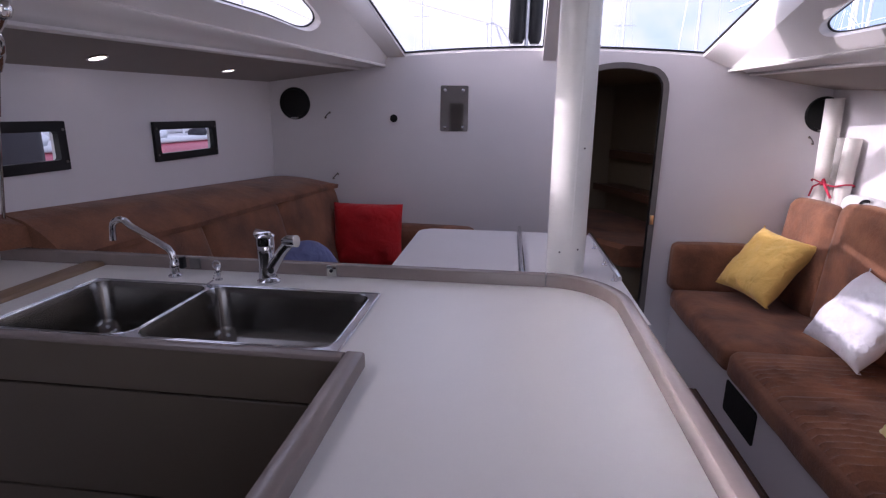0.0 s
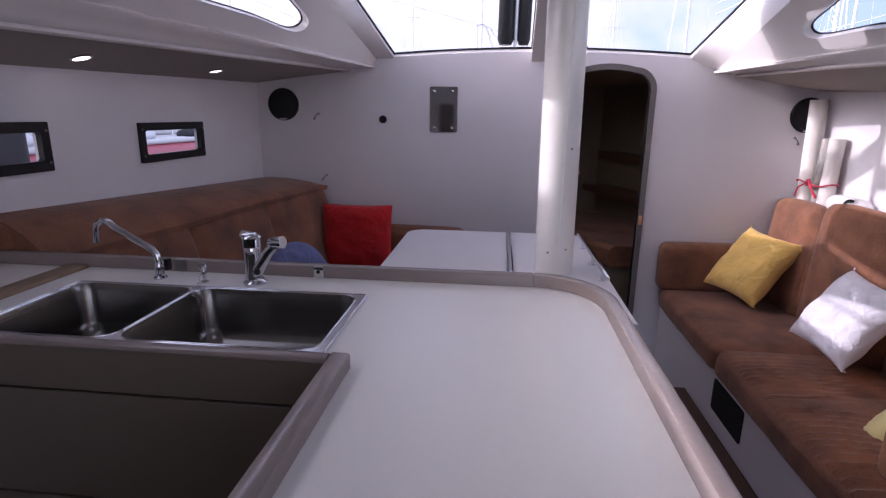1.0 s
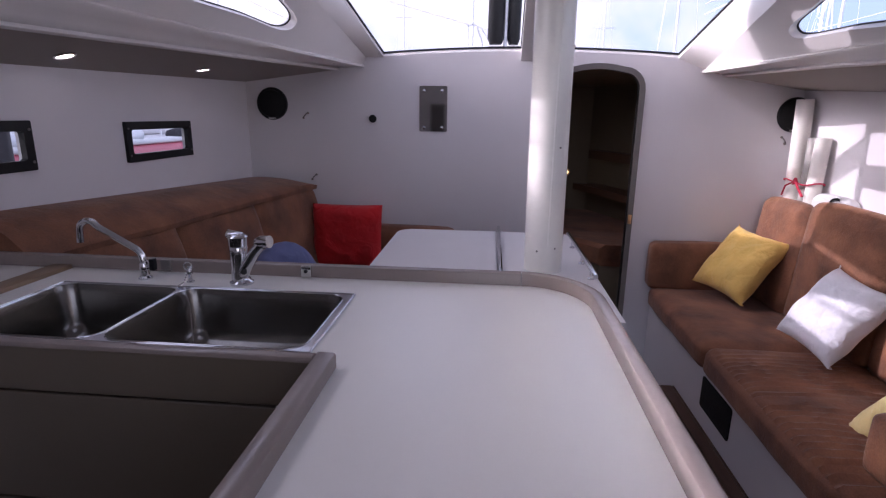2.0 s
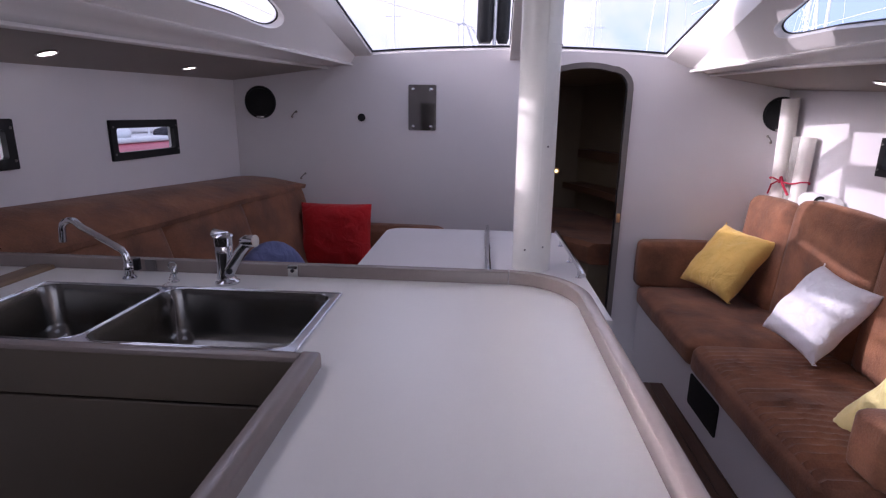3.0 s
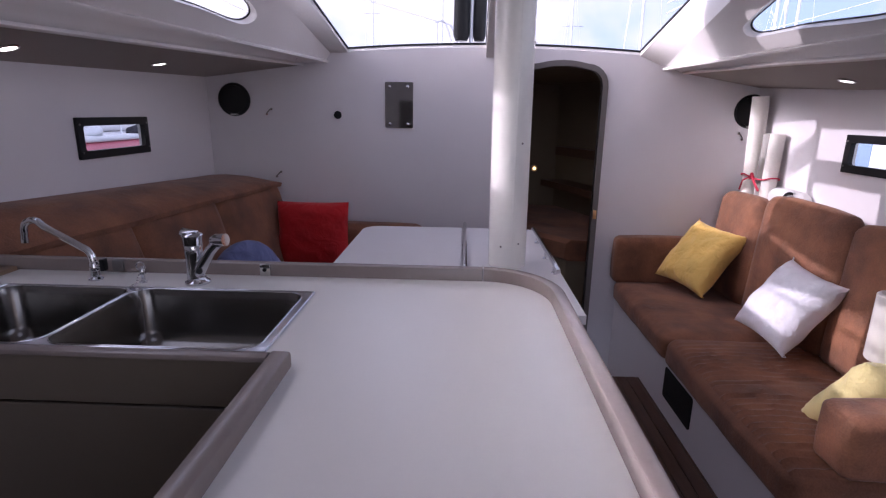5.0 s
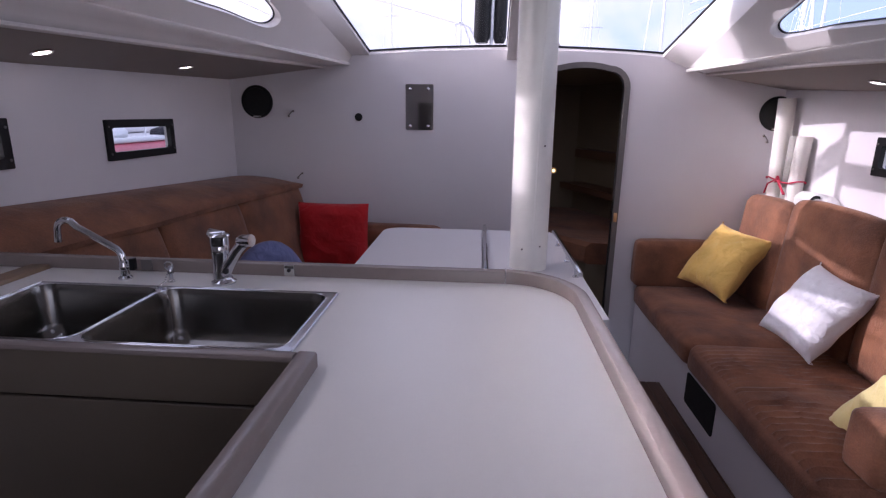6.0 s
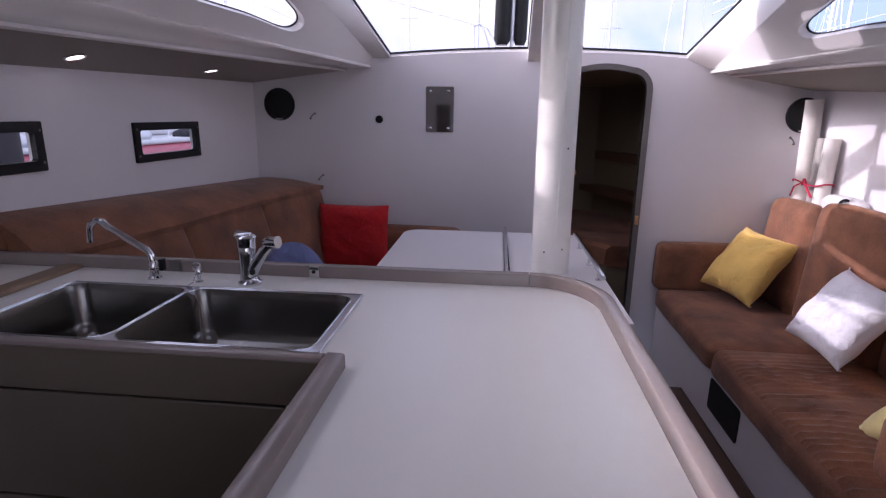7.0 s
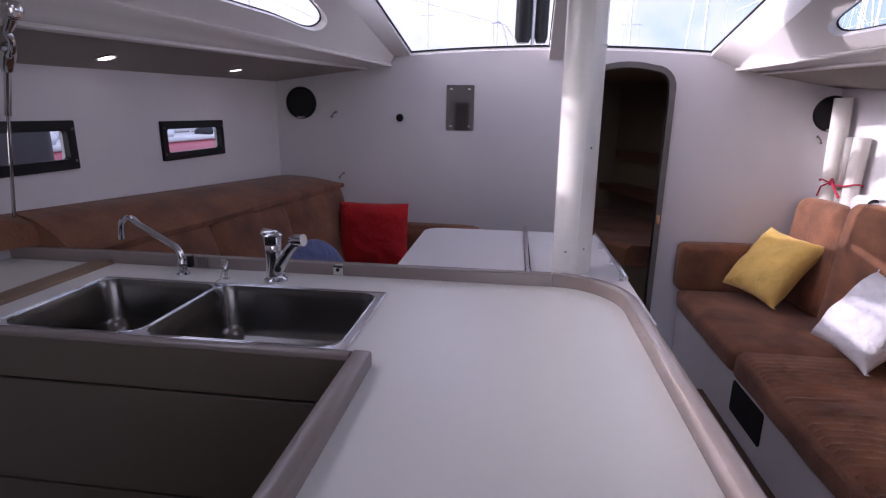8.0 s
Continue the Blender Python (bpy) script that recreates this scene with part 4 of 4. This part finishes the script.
part("seat_cushion", soft_box((1.086, 2.505, 0.280), (1.74, 3.46, 0.425), 0.045, 0.006, 3.2, 1.0, 0.012), SUEDE, settee)
part("seat_cushion", soft_box((1.086, 1.46, 0.280), (1.74, 2.498, 0.425), 0.045, 0.006, 3.2, 3.0, 0.012, n=130, pleat=0.011), SUEDE, settee)


def lean(p):
    k = (p.z - 0.42) / 0.62
    return Vector((p.x + 0.05 * k, p.y, p.z))


for y0, y1, dx, top, s in ((3.00, 3.46, -0.02, 1.035, 1.0), (2.325, 2.99, -0.01, 1.075, 4.0), (1.62, 2.318, 0.0, 1.055, 8.0)):
    part("back_cushion", soft_box((1.685 + dx, y0, 0.41), (1.79 + dx, y1, top), 0.05, 0.006, 3.2, s, 0.018, place=lean), SUEDE, settee)
part("arm", soft_box((1.066, 3.375, 0.42), (1.70, 3.495, 0.725), 0.035, 0.005, 3, 2.0, 0.006), SUEDE, settee)
part("arm", soft_box((1.215, 1.42, 0.425), (1.86, 1.585, 0.640), 0.032, 0.005, 3, 6.0, 0.005), SUEDE, settee)

yel = tagged(part("scatter_cushion", pillow(0.44, 0.17, pose(1.515, 3.19, 0.662, 6.6, -52, 14.6) @ Matrix.Diagonal((1, 0.9, 1, 1)), 3.0), YELLOW), "mustard yellow cotton cushion leaning on the settee back", "cushion", "scatter cushions")
whi = tagged(part("scatter_cushion", pillow(0.395, 0.16, pose(1.575, 2.385, 0.648, 8.7, -54.5, -1.2) @ Matrix.Diagonal((1, 0.91, 1, 1)), 5.0), WHITE_CLOTH), "white cotton cushion with creases, sunlit, on the settee", "cushion", "scatter cushions")
yel2 = tagged(part("scatter_cushion", pillow(0.385, 0.16, pose(1.535, 1.715, 0.525, 60, 0, 168) @ pose(0, 0, 0, 0, 0, 14), 7.0), PALE_YELLOW), "pale yellow cushion propped on the settee arm", "cushion", "scatter cushions")
for ob, m in ((whi, pose(1.575, 2.385, 0.648, 8.7, -54.5, -1.2)), (yel, pose(1.515, 3.19, 0.662, 6.6, -52, 14.6))):
    for sx, sy in ((-1, -1), (1, 1)):
        at = m @ Vector((sx * 0.197 * (1.0 if ob is whi else 1.11), sy * 0.178 * (1.0 if ob is whi else 1.11), 0.0))
        bm = tube([at, at + Vector((0.006, sy * 0.006, 0.010)), at + Vector((0.012, sy * 0.012, 0.002)), at], 0.0025, 6)
        part("corner_loop", bm, WHITE_CLOTH if ob is whi else YELLOW, ob)
roll = thing("paper_roll", (1.635, 1.875, 0.625), "white paper roll resting on a yellow cushion", "paper roll")
part("sheet", lathe([(0.060, 0.0), (0.064, 0.006), (0.064, 0.250), (0.058, 0.255), (0.050, 0.255), (0.050, 0.05)], (1.635, 1.875, 0.625), 30), PAPER, roll)

# ledge behind the settee, chart rolls, white device
tagged(part("ledge", box((1.83, 1.44, 0.86), (STAR - 0.002, 3.49, 0.98), 0.005), WALL), "narrow pale ledge behind the settee back", "ledge", kind="structure")


def chart_roll(a, b, r, material, label):
    c = thing("chart_roll", a, label, "chart roll", "chart rolls in the corner")
    a, b = Vector(a), Vector(b)
    d = (b - a).normalized()
    part("sheet", tube([a, a.lerp(b, 0.5), b], r, 26, caps=False), material, c)
    part("inner_sheet", tube([a + d * 0.01, b - d * 0.004], r * 0.80, 22, caps=False), material, c)
    side = d.cross(Vector((0, 1, 0))).normalized()
    part("overlap", tube([a + side * r * 0.12 + Vector((0, -0.002, 0)), b + side * r * 0.12 + Vector((0, -0.002, 0))], r * 0.93, 22, caps=False), material, c)


chart_roll((1.832, 3.345, 0.985), (1.812, 3.345, 1.612), 0.046, PAPER, "tall white rolled chart leaning in the corner")
chart_roll((1.822, 3.140, 0.985), (1.828, 3.135, 1.402), 0.039, PAPER, "short white rolled chart tied with red cord")
chart_roll((1.840, 3.235, 0.985), (1.842, 3.235, 1.40), 0.036, SHADED_PAPER, "rolled chart behind the white ones, greyed as if in shade")
cord = thing("cord", (1.82, 3.24, 1.16), "red cord tied round the chart rolls", "cord")
loop = [(1.822 + 0.055 * math.copysign(abs(math.cos(a)) ** 0.6, math.cos(a)), 3.245 + 0.158 * math.copysign(abs(math.sin(a)) ** 0.8, math.sin(a)), 1.150 + 0.008 * math.sin(3 * a)) for a in np.linspace(0, 2 * math.pi, 41)]
part("loop", tube(loop, 0.0045, 8), CORD, cord)
part("knot", tube([(1.768, 3.235, 1.150), (1.762, 3.220, 1.168), (1.764, 3.205, 1.146), (1.760, 3.225, 1.138), (1.762, 3.212, 1.162)], 0.010, 8), CORD, cord)
part("tail", tube([(1.764, 3.24, 1.15), (1.760, 3.31, 1.12), (1.768, 3.35, 1.06)], 0.005, 8), CORD, cord)
part("tail", tube([(1.762, 3.21, 1.15), (1.758, 3.17, 1.12), (1.764, 3.13, 1.08)], 0.007, 8), CORD, cord)

dev = thing("searchlight", (1.83, 2.72, 0.98), "white plastic lamp with a black round lens behind the settee", "lamp")
part("body", soft_box((1.79, 2.79, 0.98), (1.875, 3.09, 1.104), 0.035, 0.0, 3, 0, 0.012), WHITE_PLASTIC, dev)
part("neck", soft_box((1.80, 2.68, 0.98), (1.87, 2.81, 1.068), 0.03, 0.0, 3, 0, 0.008), WHITE_PLASTIC, dev)
part("lens", lathe([(0.030, 0), (0.030, 0.012), (0.024, 0.016), (0.018, 0.010)], (1.800, 2.885, 1.078), 22, (-1, -0.5, 0.45)), BLACK, dev)

# ---------------------------------------------------------------- outside
tagged(part("water", box((-600, -600, -1.4), (600, 600, -1.2)), WATER, smooth=None), "rippled harbour water", "water", kind="structure")

SKYB = bpy.data.materials.new("cloudy_sky")
SKYB.use_nodes = True
sn = SKYB.node_tree
sb = sn.nodes["Principled BSDF"]
tc, nz, rp = sn.nodes.new("ShaderNodeTexCoord"), sn.nodes.new("ShaderNodeTexNoise"), sn.nodes.new("ShaderNodeValToRGB")
nz.inputs["Scale"].default_value, nz.inputs["Detail"].default_value = 0.011, 6
rp.color_ramp.elements[0].position, rp.color_ramp.elements[1].position = 0.40, 0.60
rp.color_ramp.elements[0].color, rp.color_ramp.elements[1].color = (0.50, 0.70, 1.0, 1), (0.94, 0.95, 1.0, 1)
sn.links.new(tc.outputs["Object"], nz.inputs["Vector"])
# the cloud is thicker to port
sep, drift, both = sn.nodes.new("ShaderNodeSeparateXYZ"), sn.nodes.new("ShaderNodeMapRange"), sn.nodes.new("ShaderNodeMath")
drift.inputs["From Min"].default_value, drift.inputs["From Max"].default_value = -160, 220
drift.inputs["To Min"].default_value, drift.inputs["To Max"].default_value = 0.20, -0.10
sn.links.new(tc.outputs["Object"], sep.inputs["Vector"])
sn.links.new(sep.outputs["X"], drift.inputs["Value"])
sn.links.new(nz.outputs["Fac"], both.inputs[0])
sn.links.new(drift.outputs["Result"], both.inputs[1])
sn.links.new(both.outputs["Value"], rp.inputs["Fac"])
sn.links.new(rp.outputs["Color"], sb.inputs["Emission Color"])
sb.inputs["Emission Strength"].default_value = 0.35
sb.inputs["Base Color"].default_value = (0, 0, 0, 1)
sb.inputs["Roughness"].default_value = 1.0
bm = bmesh.new()
prev = None
for k in range(49):
    a = radians(-100 + 200 * k / 48)
    cur = [bm.verts.new((420 * math.sin(a), 420 * math.cos(a), z)) for z in (-1.3, 130)]
    if prev:
        bm.faces.new((prev[0], cur[0], cur[1], prev[1]))
    prev = cur
tagged(part("backdrop", bm, SKYB), "bright cloudy sky over the harbour", "sky", kind="structure")


def yacht(x, y, h, tone, lean_x=0.0, length=9.0, spreaders=2):
    """A moored yacht: hull, cabin top, mast with spreaders and stays."""
    b = thing("moored_yacht", (x, y, -1.25), "moored sailing yacht with a tall pale mast", "boat", "moored yachts")
    rows = []
    for k in range(11):
        s = k / 10
        w = 1.5 * math.sin(math.pi * (0.12 + 0.88 * s) ** 0.8) + 0.03
        yy = y + length * (s - 0.4)
        rows.append([(x - w, yy, 0.0), (x - w * 0.75, yy, -1.25), (x + w * 0.75, yy, -1.25), (x + w, yy, 0.0)])
    part("hull", sweep(rows), tone, b)
    part("cabin", box((x - 0.8, y - 1.5, 0.0), (x + 0.8, y + 1.8, 0.4), 0.1), HULL_WHITE, b)
    part("mast", tube([(x, y, 0.0), (x + lean_x, y, h)], 0.075, 10), SPAR, b)
    for k in range(spreaders):
        z = h * (k + 1) / (spreaders + 1)
        part("spreader", tube([(x - 0.8, y, z), (x + 0.8, y, z)], 0.03, 6), SPAR, b)
    part("boom", tube([(x, y - 0.1, 1.2), (x, y - 3.8, 1.3)], 0.10, 8), HULL_WHITE, b)
    for ex in (-1.3, 1.3):
        part("shroud", tube([(x + ex, y, 0.0), (x + math.copysign(0.8, ex), y, h * 0.5), (x + lean_x, y, h)], 0.012, 5), SPAR, b)
    part("stay", tube([(x, y + length * 0.55, 0.0), (x + lean_x, y, h)], 0.012, 5), SPAR, b)


random.seed(4)
for x, y, h in ((1.6, 22, 13), (-1.7, 42, 15), (9.3, 30, 14), (13.6, 33, 15), (14.9, 36, 13), (17.6, 31, 14), (22, 40, 16), (9.0, 48, 13), (25, 28, 14), (26.5, 30, 13), (29, 32, 15), (33, 31, 14), (38, 34, 15), (-17, 30, 14), (-24, 36, 15), (-9, 55, 16), (41, 26, 13), (45, 24, 14)):
    yacht(x, y, h, HULL_WHITE, random.uniform(-0.25, 0.25), random.uniform(8, 10))

# the neighbour's boat alongside: white topsides over a red band, and a dark cover
nb = thing("neighbour_boat", (-6.5, 6.0, -1.2), "white motor boat with a red stripe moored alongside", "boat")
part("hull", box((-8.5, 1.0, -1.25), (-6.2, 16.0, 0.90), 0.12), HULL_RED, nb)
part("topsides", box((-8.4, 1.0, 0.905), (-6.22, 16.0, 1.02), 0.05), HULL_WHITE, nb)
part("cabin", box((-8.0, 4.0, 1.02), (-6.9, 14.0, 2.1), 0.2), HULL_WHITE, nb)
for k in range(8):
    part("stanchion", tube([(-6.4, 3.0 + 1.4 * k, 1.0), (-6.4, 3.0 + 1.4 * k, 1.55)], 0.02, 6), SPAR, nb)
for k in range(5):
    part("fender", lathe([(0.03, 0), (0.10, 0.08), (0.11, 0.4), (0.03, 0.5)], (-6.35, 6.2 + 1.3 * k, 1.02), 12, (0.1, 0.9, 0.15)), HULL_DARK if k % 2 else SPAR, nb)
cd = thing("covered_boat", (-3.9, 1.6, -1.2), "boat under a dark cover moored alongside", "boat")
# made taller than its visible part, to block sun through the near portlight
part("cover", box((-4.6, 0.6, -1.2), (-3.2, 3.42, 2.5), 0.1), HULL_DARK, cd)
# sail covers on the foredeck
fc = thing("sail_cover", (0.1, 4.3, 1.9), "black upright sail bags on the foredeck", "sail cover")
part("bag", tube([(0.02, 4.3, 2.02), (0.02, 4.3, 2.06), (0.03, 4.3, 2.9)], 0.062, 16, taper=[0.045, 0.062, 0.062]), BLACK, fc)
part("bag", tube([(0.155, 4.32, 2.02), (0.155, 4.32, 2.06), (0.165, 4.32, 2.9)], 0.05, 16, taper=[0.035, 0.05, 0.05]), BLACK, fc)
part("pole", tube([(0.092, 4.31, 1.88), (0.100, 4.31, 2.9)], 0.014, 12), SPAR, fc, "pale alloy pole between the bags")
# the hole lets light down to the added opening over the cabin
deck = panel([(-1.7, BULK + 0.05), (2.1, BULK + 0.05), (2.1, 6.2), (-1.7, 6.2)], [rounded(-0.60, 3.70, 0.33, 4.35, 0.05)], lambda u, v, w: Vector((u, v, 1.865 - w)), 0.03)
tagged(part("foredeck", deck, GELCOAT), "off-white foredeck outside the windscreen", "deck", kind="structure")

arch = thing("radar_arch", (-0.4, 14.0, -1.2), "bent steel davit arch on a boat ahead", "arch")
part("post", tube([(-0.66, 14, -1.2), (-0.66, 14, 3.0), (-0.67, 14, 3.62), (-0.54, 14, 3.68)], 0.018, 8), SPAR, arch)
part("arm", tube([(-0.70, 14, 3.64), (-0.54, 14, 3.69), (-0.45, 14, 3.62), (-0.24, 14, 3.05), (0.2, 14, 1.6)], 0.022, 8), SPAR, arch)
part("arm", tube([(-0.54, 14.1, 3.66), (-0.35, 14.1, 3.60), (-0.18, 14.1, 3.35), (-0.04, 14.1, 3.02), (0.4, 14.1, 1.6)], 0.018, 8), SPAR, arch)

# guard wires along the side decks and standing rigging
for side, x in ((-1, -1.95), (1, 2.12)):
    gw = thing("guard_rail", (x, 2.0, 1.75), "steel guard rail of stanchions and wires on the side deck", "rail", "guard rails")
    for y in (0.4, 2.15, 3.9):
        part("stanchion", tube([(x, y, 1.70), (x, y, 2.60)], 0.011, 8), SPAR, gw)
    for z in (2.06, 2.34):
        part("wire", tube([(x, -1.5, z), (x, 6.0, z + 0.02)], 0.0020, 6), SPAR, gw)
    # unseen rails, height and thickness chosen to cast thin shadows on the mast
    for z in (2.50, 2.60):
        part("shadow_rail", tube([(x, -1.5, z), (x, 6.0, z + 0.02)], 0.0075, 8), SPAR, gw)
rig = thing("standing_rigging", (0.23, 5.9, 1.87), "thin steel rigging wires over the foredeck", "rigging")
part("forestay", tube([(0.23, 6.1, 1.86), (0.23, 3.2, 9.0)], 0.006, 6), SPAR, rig)
part("shroud", tube([(-1.85, 3.6, 1.80), (-0.6, 3.3, 9.0)], 0.005, 6), SPAR, rig)
part("shroud", tube([(2.05, 3.6, 1.80), (1.0, 3.3, 9.0)], 0.005, 6), SPAR, rig)
part("guard_wire", tube([(-1.9, 5.2, 2.75), (0.2, 6.0, 2.30)], 0.004, 6), SPAR, rig)
for side, x0, x1 in ((-1, -1.99, -1.63), (1, 1.91, 2.18)):
    tagged(part("side_deck", box((x0, AFT, 1.62), (x1, 6.2, 1.70), 0.01), GELCOAT), "off-white side deck outside the cabin", "deck", kind="structure")
